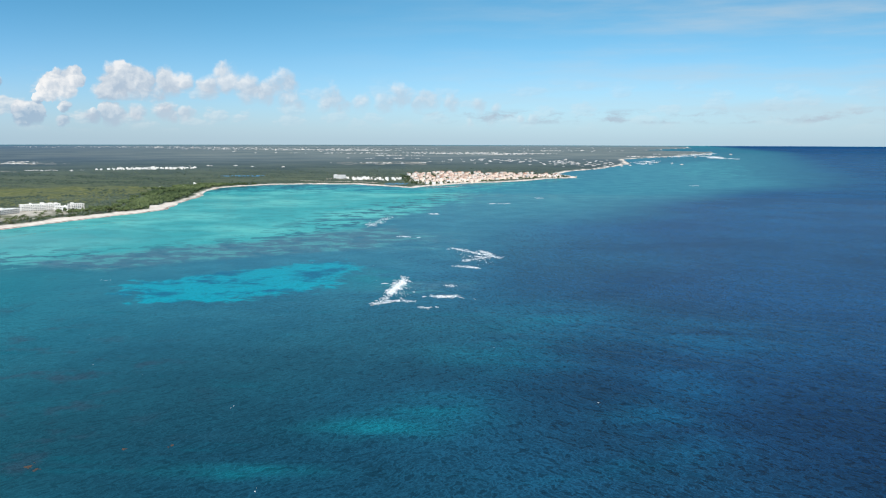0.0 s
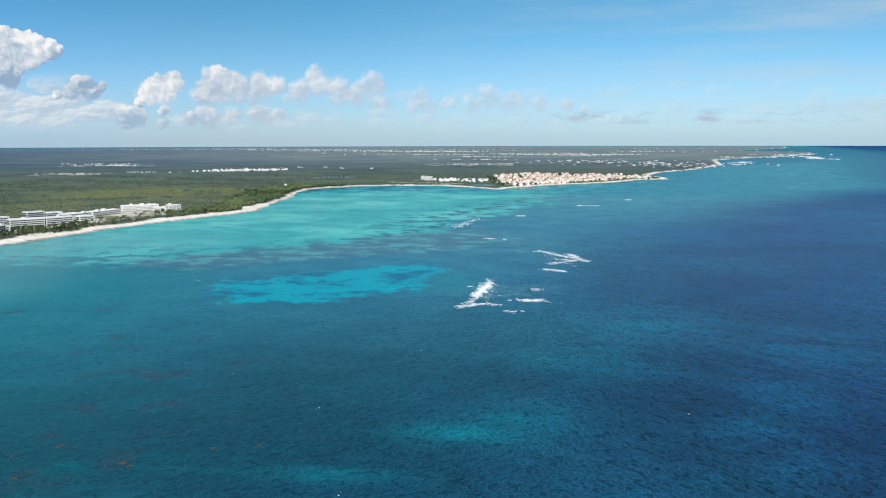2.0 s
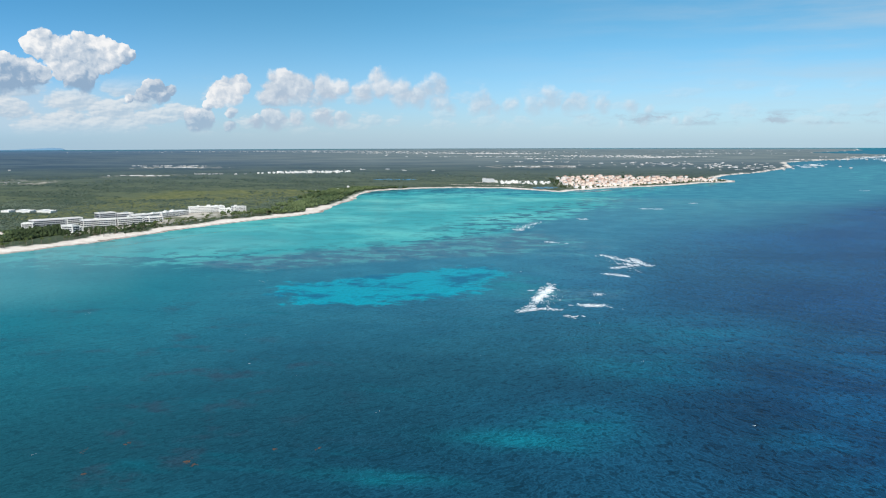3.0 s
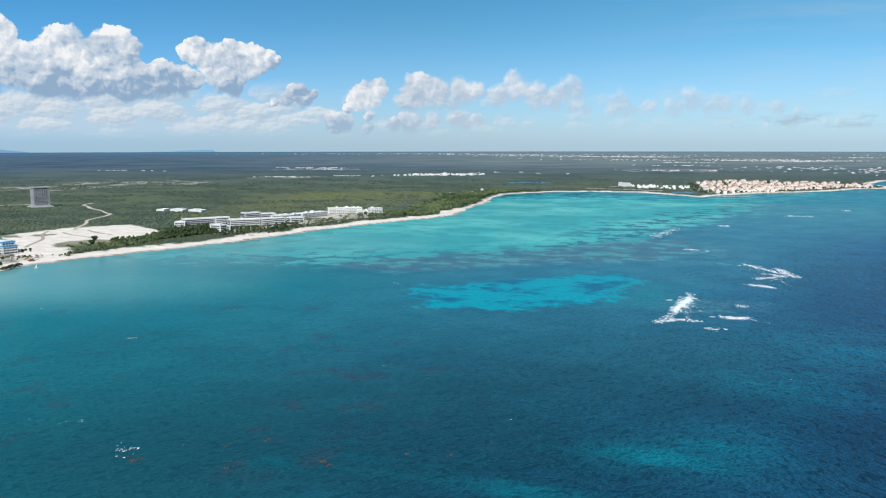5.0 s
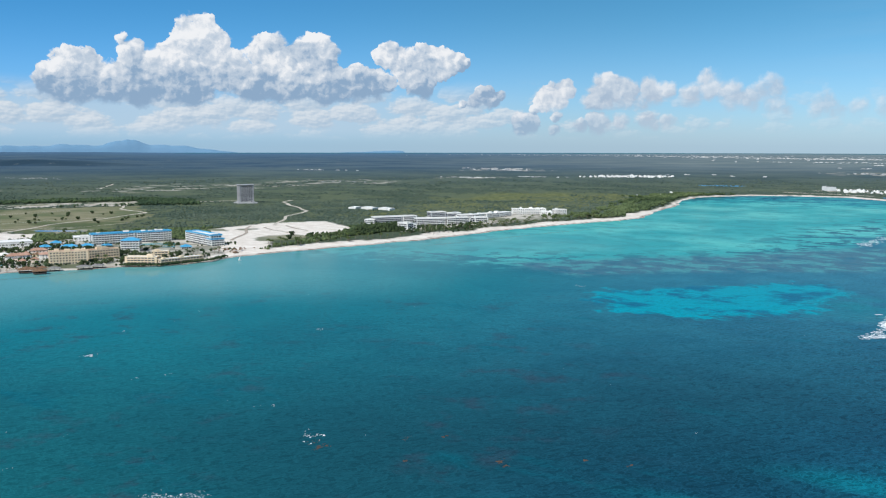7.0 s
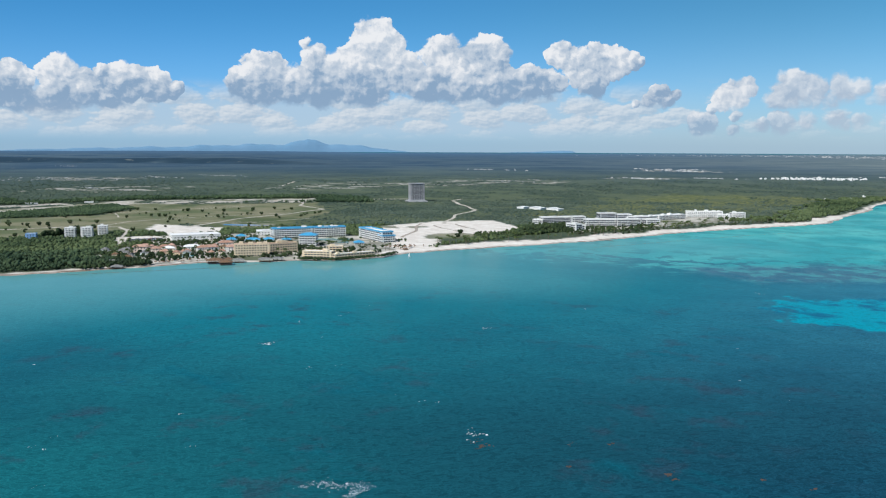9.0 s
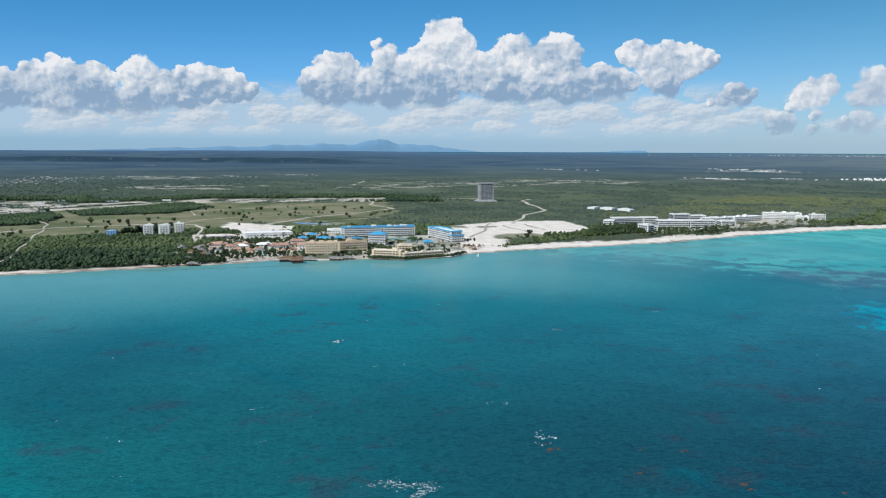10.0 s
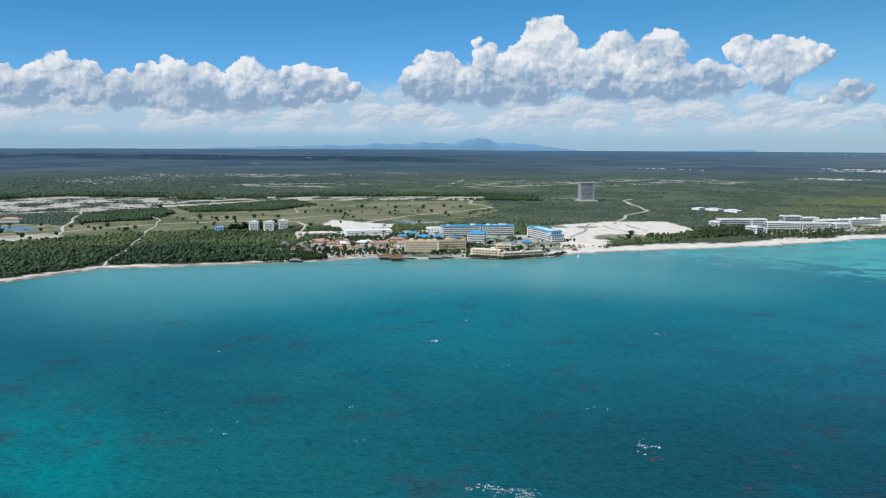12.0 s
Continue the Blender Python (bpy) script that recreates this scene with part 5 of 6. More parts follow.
lodges = [house_proto(w, d, h, wall, top, False) for w, d, h, wall, top in ((12, 8, 4.2, CREAM, RED_TILE), (9, 8, 4.0, PEACH, GREY_ROOF), (14, 8, 5.0, PEACH, RED_TILE), (8, 7, 3.6, CREAM, THATCH), (10, 8, 5.0, WHITE, GREY_ROOF), (9, 7, 4.0, PEACH, RED_TILE))]
for ob in lodges:
    tagged(ob, "small resort lodge with pale walls and hipped roof", "house", "resort lodges among palms")
settle(lodges, 10, 20, [(-1165, 590), (-1180, 700), (-1100, 760), (-1020, 770), (-1000, 690), (-1040, 590), (-1080, 540)], 15, 55)


def far_town(label, spots, seed, tall=7.0, walls=TOWN, size=1.0):
    """Pale far-off houses, too many and too small to count: boxes with flat roofs in one mesh."""
    rng = np.random.RandomState(seed)
    corners = np.array([(x, y, z) for z in (0, 1) for x, y in ((-1, -1), (1, -1), (1, 1), (-1, 1))], float)
    quads = np.array([(4, 5, 6, 7), (0, 1, 5, 4), (1, 2, 6, 5), (2, 3, 7, 6), (3, 0, 4, 7)])
    vs, fs, k = [], [], 0
    for cx, cy, rx, ry, count in spots:
        for _ in range(count):
            x, y = cx + rng.normal() * rx * 0.5, cy + rng.normal() * ry * 0.5
            grow = size * (1 + math.hypot(cx, cy) / 9000)
            w, d, h, a = rng.uniform(2.5, 8) * grow, rng.uniform(2.5, 5) * grow, 0.8 * tall * rng.uniform(0.4, 1.0), rng.uniform(0, 3.14)
            lx, ly = corners[:, 0] * w, corners[:, 1] * d
            px, py, pz, _ = drawn_in(x + lx * math.cos(a) - ly * math.sin(a), y + lx * math.sin(a) + ly * math.cos(a), corners[:, 2] * h + 1)
            vs.append(np.stack([px, py, pz], 1))
            fs.append(quads + k)
            k += 8
    tagged(new("far_town", fast_mesh("far_town", np.concatenate(vs), np.concatenate(fs), walls)), label, "houses", kind="stuff")


far_town("scattered pale houses of a distant town", [(-6469, 18800, 1500, 2200, 90), (-8324, 18343, 2500, 2200, 50), (-1781, 14301, 1800, 2600, 80), (-4000, 16500, 1800, 900, 60), (2200, 17000, 1500, 900, 20)], 21, 9)
far_town("tightly packed peach-walled village lanes", [(40, 3120, 110, 120, 110), (170, 3330, 140, 130, 130), (330, 3520, 130, 120, 120), (60, 3500, 140, 130, 90)], 26, 9, PEACH, 0.75)
far_town("pale houses of a distant coastal town", [(18, 9380, 260, 60, 44), (335, 9509, 300, 60, 40), (607, 8948, 260, 50, 44), (936, 9406, 320, 60, 40), (117, 10450, 700, 250, 60), (732, 9644, 500, 220, 40), (1769, 12601, 900, 900, 40), (1861, 7820, 300, 120, 30), (-1000, 9600, 900, 250, 40), (2600, 9300, 500, 120, 20), (-409, 8241, 260, 60, 24)], 22, 10)
far_town("bright blocks of a far inland town", [(-1739, 12930, 700, 220, 90), (-1283, 12371, 600, 200, 70), (-2900, 13800, 900, 260, 70), (-4200, 15500, 1200, 300, 60)], 25, 12)
far_town("scattered white houses among the inland woods", [(-2553, 5169, 260, 60, 30), (-2844, 5500, 330, 60, 34), (-2072, 3780, 170, 22, 26), (-1802, 4033, 120, 50, 14), (-327, 5486, 300, 60, 24), (-1114, 4700, 700, 300, 8), (900, 5600, 450, 700, 90), (430, 6300, 500, 600, 50), (-3642, 4516, 260, 60, 14), (-450, 6900, 500, 200, 16)], 23)
far_town("low pale houses on the inland plain", [(-2311, 2986, 200, 60, 9), (-2428, 2070, 150, 60, 8), (-2888, 1485, 250, 60, 12), (-3820, 1923, 200, 50, 8), (-3560, 960, 260, 110, 90), (-3723, 1212, 260, 160, 90), (-4036, 1500, 300, 160, 80), (-3945, 1800, 260, 110, 60), (-3763, 2225, 200, 50, 40), (-3762, 2563, 200, 50, 34), (-2950, 1470, 110, 30, 26), (-6333, 2980, 120, 60, 30), (-2350, 560, 160, 120, 16), (-2200, 720, 120, 80, 12)], 24, 5, GREY_TOWN, 0.5)


# ---- roads, ponds, pools ----
def ribbon(name, label, category, line, wide, material, lift, kind="structure", wobble=1.0):
    v = []
    for (ax, ay), (bx, by) in zip(line, line[1:]):
        n = max(2, int(math.hypot(bx - ax, by - ay) / 12))
        ux, uy = (bx - ax) / math.hypot(bx - ax, by - ay), (by - ay) / math.hypot(bx - ax, by - ay)
        for i in range(n):
            x, y = ax + (bx - ax) * i / n, ay + (by - ay) * i / n
            w = wide * (0.5 + 0.12 * wobble * math.sin(x * 0.07 + y * 0.05))
            o = 3 * wobble * math.sin(x * 0.03 - y * 0.021)
            v += [(x - uy * (w + o), y + ux * (w + o)), (x + uy * (w - o), y - ux * (w - o))]
    v = np.array(v)
    z = np.maximum(cover(v[:, 0], v[:, 1])["z"], 0) + lift
    px, py, pz, _ = drawn_in(v[:, 0], v[:, 1], z)
    q = [(2 * i, 2 * i + 1, 2 * i + 3, 2 * i + 2) for i in range(len(v) // 2 - 1)]
    return tagged(new(name, fast_mesh(name, np.stack([px, py, pz], 1), q, material)), label, category, kind=kind)


DIRT = mottled("brown_dirt_track", (0.30, 0.25, 0.20), (0.44, 0.38, 0.31), 0.05, 0.95)
for line in ([(-1105, 1222), (-1052, 1184), (-994, 1158), (-963, 1152)], [(-1094, 1269), (-1041, 1234), (-985, 1200)], [(-1150, 1230), (-1060, 1120), (-985, 1010)]):
    ribbon("track", "brown dirt track across the sand lot", "track", line, 5, DIRT, 0.25)
for line in PATHS:
    ribbon("track", "faint pale track worn across the meadow", "track", line, 3.4, ROAD, 0.25)
for label, line in ROADS.items():
    ribbon("road", label, "road", line, 14 if "works" in label else 3.2 if "wood" in label and "dirt" in label else 5 if "dirt" in label else 8, ROAD, 0.3)


def sheet(name, label, category, poly, material, lift, kind="structure"):
    v = np.array(poly, float)
    px, py, pz, _ = drawn_in(v[:, 0], v[:, 1], np.full(len(v), 2.45 + lift))
    return tagged(new(name, mesh_of(name, np.stack([px, py, pz], 1), [tuple(range(len(v)))], material)), label, category, kind=kind)


def round_poly(x, y, rx, ry, turn, seed):
    rng = random.Random(seed)
    a = [6.2832 * i / 22 for i in range(22)]
    r = [1 + rng.uniform(-0.14, 0.14) for _ in a]
    c, s = math.cos(radians(turn)), math.sin(radians(turn))
    return [(x + c * rx * k * math.cos(t) - s * ry * k * math.sin(t), y + s * rx * k * math.cos(t) + c * ry * k * math.sin(t)) for t, k in zip(a, r)]


sheet("car_park", "grey asphalt car park beside the hall", "car park", [(PARK[0] + u * 0.45 - v * 0.89, PARK[1] + u * 0.89 + v * 0.45) for u, v in ((-25, -22), (26, -22), (26, 20), (-25, 20))], ASPHALT, 0.1)
sheet("pond", "dark blue golf pond among sandy banks", "pond", round_poly(-1660, 325, 55, 32, 20, 1), LAGOON, 0.15)
sheet("pond", "narrow blue pond in the meadow", "pond", round_poly(-1366, 976, 46, 15, 28, 2), LAGOON, 0.15)
sheet("pond", "blue harbour inlet beside the village", "pond", round_poly(-150, 2880, 40, 60, 0, 5), LAGOON, 0.3)
for line in ([(-70, 2735), (-20, 2720), (40, 2760), (75, 2800)], [(-15, 2700), (60, 2745)]):
    ribbon("breakwater", "low pale stone breakwater off the village harbour", "breakwater", line, 9, PALE_CONCRETE, 1.1)
for line in ([(-500, 3080), (-330, 3020), (-210, 2960)], [(-380, 3420), (-250, 3400), (-120, 3380)], [(-430, 3230), (-300, 3190), (-200, 3150)]):
    ribbon("road", "pale road between harbour houses and fields", "road", line, 22, ROAD, 0.5)
sheet("pond", "pale lagoon behind the bay", "pond", round_poly(-790, 3480, 90, 60, 0, 3), LAGOON, 0.3)
for x, y, rx, ry in ((-1062, 912, 22, 10), (-1035, 930, 14, 9), (-1010, 905, 10, 8), (-1090, 600, 12, 6), (-1035, 648, 12, 6), (-880, 1370, 16, 7), (-985, 870, 9, 6)):
    sheet("pool", "turquoise swimming pool between hotel blocks", "pool", round_poly(x, y, rx, ry, 60, int(rx + abs(y))), POOL, 0.2)

# ---- woods over the plan ----
x, y, rng = scatter(11, 118000, 20, 84, 1050, 1650)
c = cover(x, y)
keep = (c["shore"] > 18) & (c["sand"] < 0.25) & (c["meadow"] < 0.4) & (c["bare"] < 0.3) & away_from_roads(x, y, 4.5) & clear_of_buildings(x, y)
keep &= (c["scrub"] < 0.5) | (rng.uniform(size=len(x)) < 0.30)
keep &= ~((y > 920) & (y < 1920) & (c["shore"] < 130)) | ((y > 1290) & (rng.uniform(size=len(x)) < 0.07))
x, y = x[keep], y[keep]
w = np.clip(1.35 * rng.lognormal(0, 0.42, len(x)), 0.6, 3.8)
tall = w * rng.uniform(0.55, 1.0, len(x)) * np.where(cover(x, y)["shore"] < 110, 1.15, 1.0)
lift = rng.uniform(0, 1, len(x)) ** 2 * np.where(cover(x, y)["shore"] < 160, 4.0, 1.5)
near = np.hypot(x, y) < 1330
clumps("coastal_wood", "dense dark green coastal wood behind the beach", x[near], y[near], w[near], tall[near], WOOD_LEAF, 31, False, 0.34, lift=lift[near])
clumps("coastal_wood", "dense green scrub wood inland of hotels", x[~near], y[~near], w[~near], tall[~near], LEAF, 32, lift=lift[~near])
x, y, rng = scatter(12, 60000, -4, 84, 1650, 2450)
c = cover(x, y)
keep = (c["shore"] > 25) & (c["sand"] < 0.25) & (c["meadow"] < 0.4) & (c["bare"] < 0.35) & away_from_roads(x, y, 10) & clear_of_buildings(x, y)
keep &= (c["scrub"] < 0.45) | (rng.uniform(size=len(x)) < 0.30)
x, y = x[keep], y[keep]
w = rng.uniform(1.2, 3.2, len(x))
clumps("inland_wood", "patchy green scrub wood on the plain", x, y, w, w * rng.uniform(0.30, 0.55, len(x)), FAR_LEAF, 33)
x, y, rng = scatter(13, 34000, -14, 84, 2450, 4800)
c = cover(x, y)
keep = (c["shore"] > 30) & (c["bare"] < 0.35) & (c["scrub"] < 0.4) & (rng.uniform(size=len(x)) > soft(np.hypot(x, y), 3000, 4800))
x, y = x[keep], y[keep]
w = rng.uniform(2.0, 5.0, len(x))
clumps("inland_wood", "wide grey-green forest reaching toward the horizon", x, y, w, w * rng.uniform(0.22, 0.42, len(x)), FAR_LEAF, 34)
x, y, rng = scatter(26, 60000, 8, 26, 1850, 2900)
c = cover(x, y)
keep = (c["shore"] > 26 + 8 * wavy(x, y, 60, 4)) & (c["shore"] < 120 + 50 * wavy(x, y, 150, 5)) & (c["sand"] < 0.3) & clear_of_buildings(x, y, 3) & (wavy(x, y, 45, 6) > -0.05)
x, y = x[keep], y[keep]
w = rng.uniform(1.2, 3.0, len(x))
clumps("shore_wood", "dark green shore trees behind the narrow beach", x, y, w, w * rng.uniform(0.8, 1.3, len(x)), LEAF, 45, lift=rng.uniform(0, 4, len(x)))
x, y, rng = scatter(21, 60000, 56, 80, 1700, 2400)
keep = (np.maximum(inside(COPSES[0], x, y), inside(COPSES[1], x, y)) + 6 * wavy(x, y, 40, 3) > 0) & away_from_roads(x, y, 8)
x, y = x[keep], y[keep]
w = rng.uniform(1.4, 3.0, len(x))
clumps("copse", "dense dark copse standing in the meadow", x, y, w, w * rng.uniform(0.7, 1.2, len(x)), WOOD_LEAF, 41, lift=rng.uniform(0, 3, len(x)))
x, y, rng = scatter(22, 9000, -10, 10, 2750, 3900)
keep = (inside(VILLAGE, x, y) > -25) & (cover(x, y)["shore"] > 28) & (wavy(x, y, 70, 5) > -0.2)
x, y = x[keep][:1500], y[keep][:1500]
w = rng.uniform(1.4, 3.4, len(x))
clumps("village_trees", "dark green trees between village houses", x, y, w, w * rng.uniform(0.8, 1.4, len(x)), DARK_LEAF, 43, category="trees")
x, y, rng = scatter(25, 46000, 46, 84, 2050, 3000)
beyond = inside(STRIP, x, y) + 10 * wavy(x, y, 90, 3)
keep = (beyond < -14) & (beyond > -130 - 60 * wavy(x, y, 400, 9)) & (np.hypot(x, y) > 2330) & (cover(x, y)["bare"] < 0.5)
x, y = x[keep], y[keep]
w = rng.uniform(1.6, 3.6, len(x))
clumps("tree_belt", "dark belt of trees along the inland works", x, y, w, w * rng.uniform(0.7, 1.2, len(x)), WOOD_LEAF, 44, lift=rng.uniform(0, 4, len(x)))
# scrub in the hotel grounds, and the tall grove beside the white hotel
x, y, rng = scatter(14, 15000, 28, 66, 1040, 1900)
c = cover(x, y)
keep = (np.maximum(inside(RESORTS[0], x, y), inside(RESORTS[1], x, y)) > -10) & (c["shore"] > 26) & clear_of_buildings(x, y, 2) & (wavy(x, y, 60, 9) > np.where((y > 835) & (y < 1100), 0.35, -0.75))
x, y = x[keep], y[keep]
w = rng.uniform(0.9, 2.5, len(x))
clumps("garden_shrubs", "green shrubs and hedges in hotel gardens", x, y, w, w * rng.uniform(0.8, 1.3, len(x)), DARK_LEAF, 35, category="shrubs")
GROVE = [(-880, 1172), (-862, 1222), (-842, 1292), (-905, 1385), (-925, 1256)]
x, y, rng = scatter(15, 24000, 30, 40, 1400, 1680)
depth_in = inside(GROVE, x, y) + 6 * wavy(x, y, 40, 7)
keep = depth_in > 0
x, y, depth_in = x[keep], y[keep], depth_in[keep]
w = rng.uniform(1.2, 2.6, len(x))
clumps("casuarina_grove", "tall dark casuarina grove beside the beach", x, y, w, w * rng.uniform(0.8, 1.4, len(x)), DARK_LEAF, 36, lift=rng.uniform(0, 1, len(x)) * np.minimum(2 + depth_in * 0.55, 11) * (0.8 + 0.3 * wavy(x, y, 18, 5)))
x, y, rng = scatter(20, 16000, 20, 36, 1500, 2050)
c = cover(x, y)
keep = (c["shore"] > 38 + 8 * wavy(x, y, 50, 4)) & (c["shore"] < 85) & clear_of_buildings(x, y, 2) & (wavy(x, y, 26, 6) > 0.42)
x, y = x[keep], y[keep]
w = rng.uniform(0.8, 2.2, len(x))
clumps("beach_shrubs", "dark undergrowth between hotel and beach palms", x, y, w, w * rng.uniform(0.7, 1.2, len(x)), DARK_LEAF, 40, category="shrubs")
BELT = [(-880, 960), (-893, 1040), (-900, 1120), (-880, 1175), (-858, 1160), (-862, 1100), (-866, 1000), (-862, 955)]
x, y, rng = scatter(16, 5000, 34, 44, 1250, 1500)
keep = (inside(BELT, x, y) + 6 * wavy(x, y, 40, 7) > 0) & (rng.uniform(size=len(x)) < 0.30)
x, y = x[keep], y[keep]
w = rng.uniform(1.0, 2.4, len(x))
clumps("beach_scrub", "dark green sea-grape scrub on the sand", x, y, w, w * rng.uniform(0.9, 1.5, len(x)), LEAF, 37, True, category="shrubs")

rng = np.random.RandomState(19)
t = rng.uniform(0, 1, 420)
x, y = np.interp(t, [0, 0.35, 0.75, 1], [-906, -866, -845, -858]) + rng.normal(0, 2.2, 420), np.interp(t, [0, 0.35, 0.75, 1], [732, 756, 828, 868]) + rng.normal(0, 2.2, 420)
w = rng.uniform(0.7, 1.7, 420)
clumps("seaside_hedge", "dark shrubs along the sea wall of suites", x, y, w, w * rng.uniform(0.8, 1.3, 420), DARK_LEAF, 38, category="shrubs")
x, y = rng.uniform(-1080, -1000, 620), rng.uniform(495, 580, 620)
keep = (cover(x, y)["shore"] > 5) & clear_of_buildings(x, y, 1)
x, y = x[keep], y[keep]
w = rng.uniform(1.0, 2.6, len(x))
clumps("headland_trees", "dark trees round the grey beach huts", x, y, w, w * rng.uniform(0.9, 1.6, len(x)), DARK_LEAF, 39, category="trees")


def parasol_proto(seed):
    ob = thing("parasol", "small thatched beach parasol on a pole", "parasol", "thatched parasols on the beach")
    part("pole", Shape().pole(0, 0, -0.3, 2.3, 0.07).mesh("pole", TIMBER), ob)
    n = 9
    rim = [(1.7 * math.cos(6.2832 * i / n), 1.7 * math.sin(6.2832 * i / n), 2.05 + 0.08 * (i % 2)) for i in range(n)]
    part("canopy", Shape().add(rim + [(0, 0, 3.0), (0, 0, 2.2)], [(i, (i + 1) % n, n) for i in range(n)] + [((i + 1) % n, i, n + 1) for i in range(n)]).mesh("canopy", THATCH), ob)
    return ob


# ---- single trees ----
def palm_proto(tall, lean, seed):
    rng = random.Random(seed)
    ob = thing("palm_tree", "coconut palm with slender trunk and drooping fronds", "palm", "palms along the beach")
    trunk, n = Shape(), 6
    rings_v = []
    for k in range(5):
        t = k / 4
        rings_v += [(lean * t * t + 0.28 * (1 - 0.45 * t) * math.cos(6.2832 * i / n), 0.28 * (1 - 0.45 * t) * math.sin(6.2832 * i / n), tall * t - 0.4) for i in range(n)]
    trunk.add(rings_v, [(k * n + i, k * n + (i + 1) % n, (k + 1) * n + (i + 1) % n, (k + 1) * n + i) for k in range(4) for i in range(n)])
    part("trunk", trunk.mesh("trunk", BARK), ob)
    crown = Shape()
    for i in range(14):
        a, up = 6.2832 * i / 14 + rng.uniform(-0.2, 0.2), rng.uniform(-0.2, 0.9)
        u, w = (math.cos(a), math.sin(a)), (-math.sin(a), math.cos(a))
        v = []
        for k in range(5):
            t = k / 4
            out, z, half = 3.3 * t, tall - 0.4 + up * 2.2 * t - 2.6 * t * t, 0.62 * math.sin(0.5 + 2.4 * t)
            for side in (-1, 0, 1):
                v.append((lean + u[0] * out + w[0] * half * side, u[1] * out + w[1] * half * side, z - 0.25 * abs(side)))
        crown.add(v, [(3 * k + s, 3 * k + s + 1, 3 * k + s + 4, 3 * k + s + 3) for k in range(4) for s in (0, 1)])
    part("crown", crown.mesh("crown", PALM_LEAF), ob)
    return ob


def tree_proto(tall, seed):
    rng = np.random.RandomState(seed)
    ob = thing("tree", "lone dark green broadleaf tree on dry grass", "tree", "scattered trees of the meadow")
    trunk = Shape().pole(0, 0, -0.5, tall * 0.5, 0.35, 7, 0.2)
    for k in range(3):
        a = k * 2.1
        trunk.add([(0.12 * math.cos(a + q), 0.12 * math.sin(a + q), tall * 0.25) for q in (0, 2.1, 4.2)] + [(1.5 * math.cos(a), 1.5 * math.sin(a), tall * 0.52)], [(0, 1, 3), (1, 2, 3), (2, 0, 3)])
    part("trunk", trunk.mesh("trunk", BARK), ob)
    vs, fs = [], []
    for k in range(20):
        u = rng.normal(size=3)
        u /= np.linalg.norm(u)
        c = u * np.array([tall * 0.33, tall * 0.33, tall * 0.25]) + np.array([0, 0, tall * 0.45])
        vs.append(c + ICO_V * (1 + rng.uniform(-0.3, 0.3, (len(ICO_V), 1))) * tall * rng.uniform(0.12, 0.2))
        fs.append(ICO_F + k * len(ICO_V))
    part("crown", fast_mesh("crown", np.concatenate(vs), np.concatenate(fs), DARK_LEAF), ob)
    return ob


def plant(protos, spots, seed):
    rng = random.Random(seed)
    for i, (x, y) in enumerate(spots):
        z = float(cover(np.array([x]), np.array([y]))["z"][0])
        m = set_down(x, y, z, rng.uniform(0, 360)) @ Matrix.Diagonal((*[rng.uniform(0.8, 1.2)] * 3, 1))
        copy_or_move(protos[i % len(protos)], m, i < len(protos))


x, y, rng = scatter(17, 14000, 20, 84, 1000, 1980)
c = cover(x, y)
free = clear_of_buildings(x, y, 2) & (inside(GROVE, x, y) < 0)
garden = free & (c["shore"] > 16) & (inside(RESORTS[0], x, y) > 0) & (wavy(x, y, 80, 12) > -0.5) & (y < 905)
strand = free & (c["shore"] > 34) & (c["shore"] < 82) & (y > 985) & (y < 1950)
spots = list(zip(x.tolist(), y.tolist()))
palms = [p for p, k in zip(spots, garden) if k][:120] + [p for p, k in zip(spots, strand) if k][:180]
plant([palm_proto(9, 1.2, 1), palm_proto(11, 2.0, 2), palm_proto(7.5, 0.6, 3)], palms, 3)
x, y, rng = scatter(18, 900, 30, 84, 1400, 2150)
c = cover(x, y)
where = (c["meadow"] > 0.6) & away_from_roads(x, y, 8)
trees = [(-1637, 1192), (-1652, 1265), (-1610, 1262), (-1615, 1287), (-1713, 1209), (-1673, 962), (-1708, 1026), (-1746, 1095), (-1546, 1040), (-1561, 1125), (-1576, 629), (-1630, 768), (-1671, 807), (-1593, 470), (-1605, 508), (-1619, 415), (-1550, 435), (-1495, 361)]
plant([tree_proto(7.5, 4), tree_proto(10.5, 5), tree_proto(5, 6), tree_proto(8.5, 14)], trees + list(zip(x[where].tolist(), y[where].tolist()))[:95], 4)
x, y, rng = scatter(24, 5000, 44, 68, 1080, 1420)
c = cover(x, y)
where = (inside(RESORTS[0], x, y) > 4) & (c["shore"] > 22) & clear_of_buildings(x, y, 3) & (wavy(x, y, 70, 17) > -0.2) & (y < 840)
shade_trees = [tree_proto(7.0, 21), tree_proto(9.0, 22), tree_proto(6.0, 23)]
for ob in shade_trees:
    tagged(ob, "dark broadleaf shade tree between hotel buildings", "tree", "shade trees of the resort")
plant(shade_trees, list(zip(x[where].tolist(), y[where].tolist()))[:170], 7)
rngp = random.Random(23)
spots = [(rngp.uniform(-912, -876), rngp.uniform(895, 950)) for _ in range(30)] + [(-1013 + 1.5 * k + rngp.uniform(-9, 3), 560 + 4.2 * k + rngp.uniform(-3, 3)) for k in range(26)]
plant([parasol_proto(1)], [p for p in spots if float(cover(np.array([p[0]]), np.array([p[1]]))["shore"][0]) > 7 and clear_of_buildings(np.array([p[0]]), np.array([p[1]]), 1)[0]], 6)
BUILT_ROW = [(-1405, 622 + k * 9) for k in range(9)]
plant([tree_proto(15, 7), tree_proto(13, 8)], BUILT_ROW, 5)


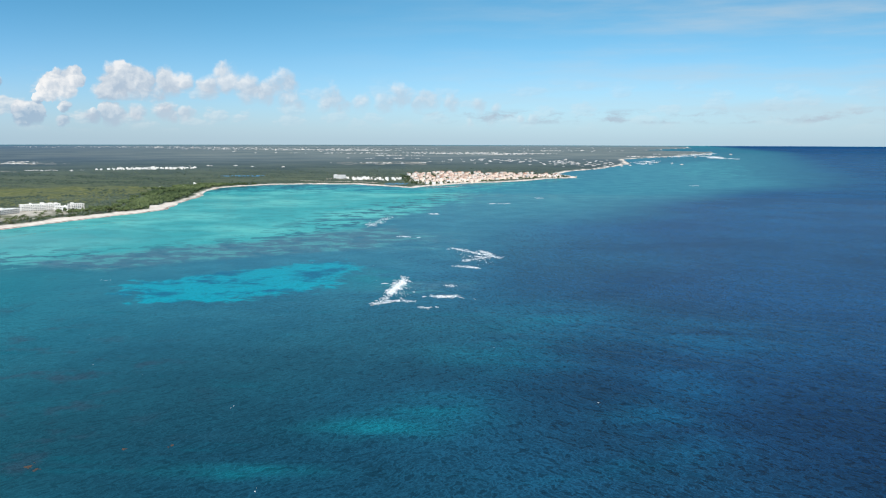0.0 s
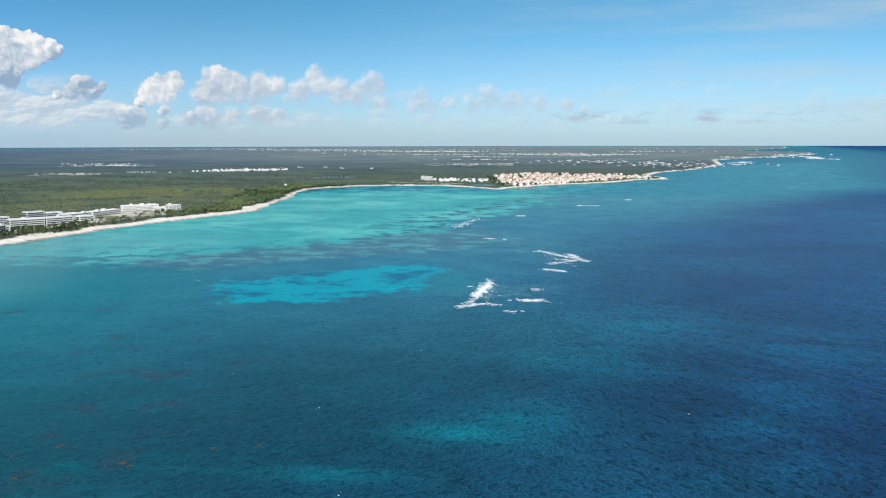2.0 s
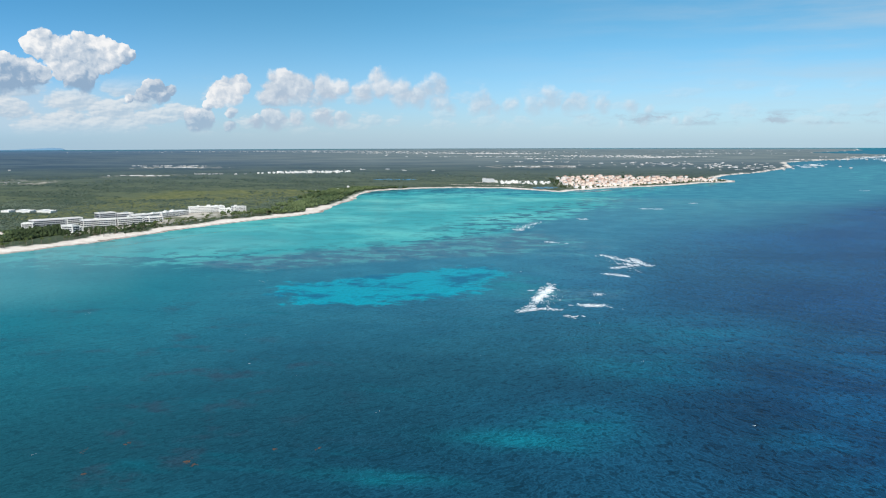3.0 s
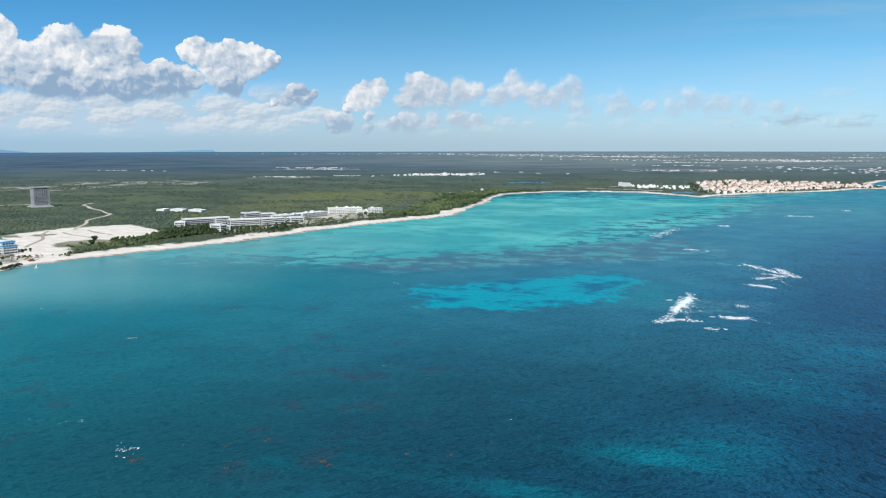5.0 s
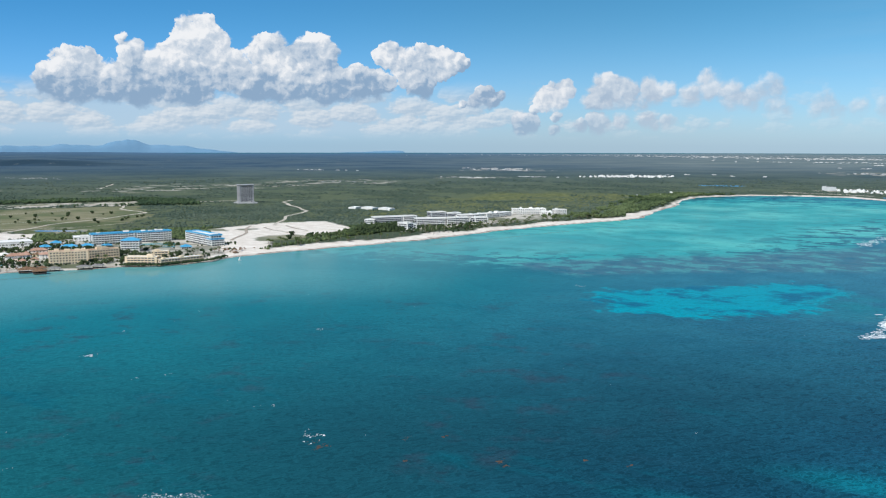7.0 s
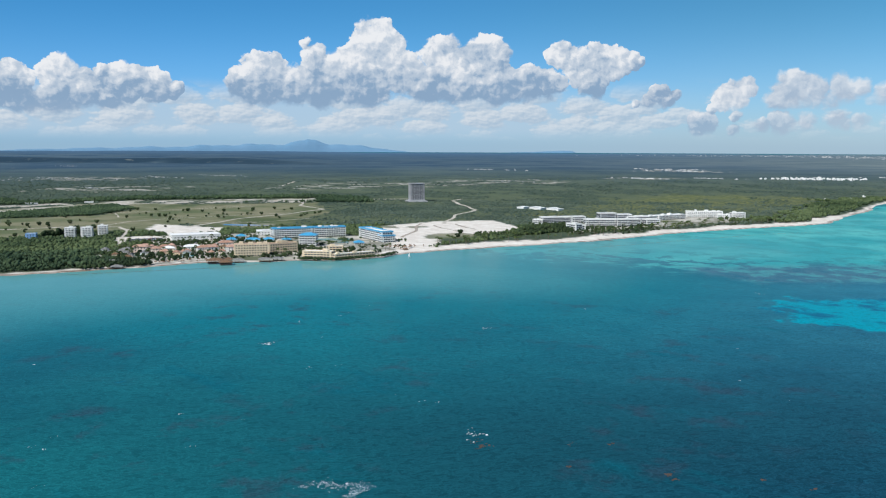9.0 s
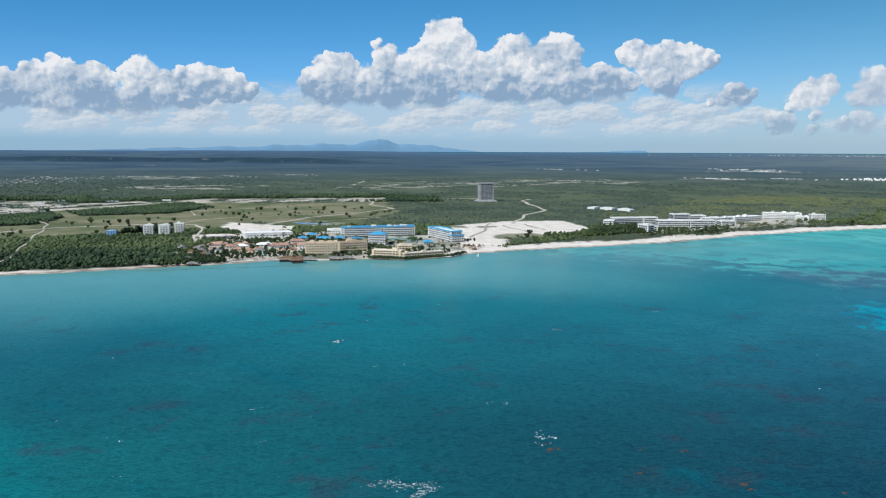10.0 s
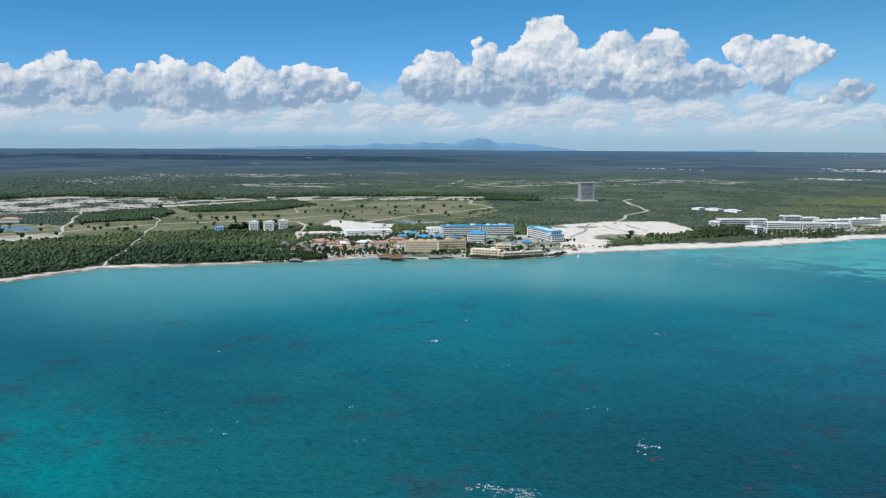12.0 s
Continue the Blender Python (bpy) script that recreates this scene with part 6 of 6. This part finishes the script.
# ---- foam and drifting weed ----
def flecks(name, label, category, lines, material, seed, z=0.12, kind="stuff", shred=1):
    """Ragged patches on the water along lines of (points, width, count, size): each a low uneven cap."""
    rng = np.random.RandomState(seed)
    vs, fs, k = [], [], 0
    ring = np.linspace(0, 6.2832, 8, endpoint=False)
    for pts, wide, count, size in lines:
        pts = np.array(pts, float)
        step_len = np.r_[0, np.cumsum(np.hypot(*np.diff(pts, axis=0).T))] if len(pts) > 1 else np.array([0.0])
        for _ in range(count * shred):
            t = rng.uniform(0, step_len[-1]) if len(pts) > 1 else 0
            cx = np.interp(t, step_len, pts[:, 0]) + rng.normal() * wide * 0.5
            cy = np.interp(t, step_len, pts[:, 1]) + rng.normal() * wide * 1.3
            r = size * rng.lognormal(0, 0.5)
            if shred > 1:
                cx, cy, r = cx + rng.normal() * r * 1.6, cy + rng.normal() * r * 1.1, r * 0.5
            rr = r * rng.uniform(0.45, 1.3, 8)
            a = rng.normal(-0.12, 0.3) if shred > 1 else rng.uniform(0, 3.14)
            ex, ey = rr * np.cos(ring) * (1.4 if shred > 1 else 1.5), rr * np.sin(ring) * (0.7 if shred > 1 else 0.8)
            x, y = np.r_[cx, cx + ex * math.cos(a) - ey * math.sin(a)], np.r_[cy, cy + ex * math.sin(a) + ey * math.cos(a)]
            h = np.r_[min(z * (1 + r), 1.6), np.full(8, 0.03)]
            px, py, pz, _ = drawn_in(x, y, h)
            vs.append(np.stack([px, py, pz], 1))
            fs.append(np.array([(0, 1 + i, 1 + (i + 1) % 8) for i in range(8)]) + k)
            k += 9
    return tagged(new(name, fast_mesh(name, np.concatenate(vs), np.concatenate(fs), material)), label, category, kind=kind)


flecks("breaker", "white breaker curling over a reef head", "breaking wave", [([(-38, 922), (-36, 885), (-45, 830), (-48, 795), (-56, 760)], 1.5, 240, 0.9), ([(-37, 895), (-40, 860), (-47, 815)], 1.9, 380, 1.15), ([(-58, 757), (-39, 777), (-20, 774)], 1.6, 110, 0.9), ([(-30, 860), (-34, 800)], 7, 60, 0.5)], FOAM, 41, shred=2)
flecks("breaker", "white foam of waves breaking on the outer reef", "breaking wave", [([(17, 1172), (38, 1137), (55, 1106)], 2.5, 130, 1.1), ([(56, 1142), (66, 1100), (77, 1072)], 3.0, 150, 1.2), ([(24, 1002), (46, 985)], 2.4, 90, 1.1), ([(30, 1045), (62, 1078)], 3.0, 90, 1.0), ([(38, 1090), (66, 1078)], 3.0, 60, 0.9), ([(30, 1120), (60, 1020)], 12, 60, 0.5)], FOAM, 42, shred=2)
flecks("breaker", "small white breaker on a shallow coral head", "breaking wave", [([(-4, 800), (18, 800)], 3.0, 120, 1.0), ([(8, 860), (18, 862)], 3, 22, 1.0), ([(-12, 744), (-8, 745)], 2, 10, 1.3)], FOAM, 43, shred=2)
flecks("breaker", "thin foam lines over the inner reef", "breaking wave", [([(-121, 1472), (-113, 1555), (-96, 1648)], 7, 110, 1.5), ([(-62, 1315), (-48, 1313)], 3, 26, 1.4), ([(115, 2012), (160, 2016)], 5, 30, 2.2), ([(240, 2217), (256, 2217)], 4, 16, 2.2), ([(-20, 1728), (-10, 1728)], 4, 14, 2.6), ([(819, 2859), (850, 2850)], 6, 16, 2.6), ([(-355, 888), (-342, 890)], 2, 5, 0.7)], FOAM, 44, shred=2)
flecks("breaker", "distant surf along the far reef point", "breaking wave", [([(2573, 8504), (2357, 7389), (2451, 7173)], 60, 70, 16), ([(2100, 7900), (3200, 10300)], 50, 60, 18), ([(1250, 5400), (1600, 6500)], 60, 26, 12)], FOAM, 45)
flecks("foam_patch", "lacy patch of spent foam on the lagoon", "foam", [([(-297, 250), (-286, 252), (-281, 260), (-274, 259), (-274, 248)], 2.4, 360, 0.14), ([(-298, 241), (-294, 243)], 1, 14, 0.2)], FOAM, 46, 0.05)
flecks("whitecaps", "small scattered whitecaps on the lagoon", "whitecaps", [([p], 1.6, 4, 0.2) for p in ((-537, 405), (-450, 563), (-347, 375), (-340, 380), (-485, 177), (-384, 163), (-429, 266), (-437, 693), (-585, 474), (-457, 377), (-491, 125), (-438, 185), (-444, 199), (-379, 240), (-284, 349), (-261, 362), (35, 784), (-113, 457), (-448, 397), (92, 463))] + [([(-541, 404), (-534, 406)], 1.5, 30, 0.3), ([(-455, 566), (-446, 562)], 1.5, 16, 0.25), ([(-292, 348), (-276, 350)], 3, 20, 0.36)], FOAM, 47, 0.06)
rngw = random.Random(9)
flecks("whitecaps", "tiny specks of foam on open water", "whitecaps", [([(rngw.uniform(-620, 320), rngw.uniform(180, 1100))], 1.0, 2, 0.18) for _ in range(45)], FOAM, 49, 0.05)
flecks("drifting_weed", "rust-brown mats of floating seaweed", "seaweed", [([p], s, n, q) for p, s, n, q in (((-183, 366), 1.3, 16, 0.5), ((-270, 337), 2.6, 34, 0.36), ((-223, 343), 0.8, 8, 0.45), ((-178, 361), 0.8, 8, 0.45), ((-224, 384), 0.8, 8, 0.4), ((-278, 341), 2.4, 16, 0.3), ((-148, 388), 0.7, 8, 0.45), ((-240, 372), 1.8, 9, 0.3), ((-127, 392), 0.8, 6, 0.4))], WEED, 48, 0.03)
ribbon("swim_net", "dark floating swim-net line off the beach", "net", [(-1004, 457), (-975, 515), (-950, 563), (-917, 626), (-910, 660), (-914, 690), (-918, 725)], 1.3, TIMBER, 0.12, "", 0.2)
ribbon("swim_net", "thin dark buoy line off the hotel beach", "net", [(-700, 1130), (-640, 1330), (-585, 1520), (-520, 1640)], 1.2, TIMBER, 0.12, "", 0.2)
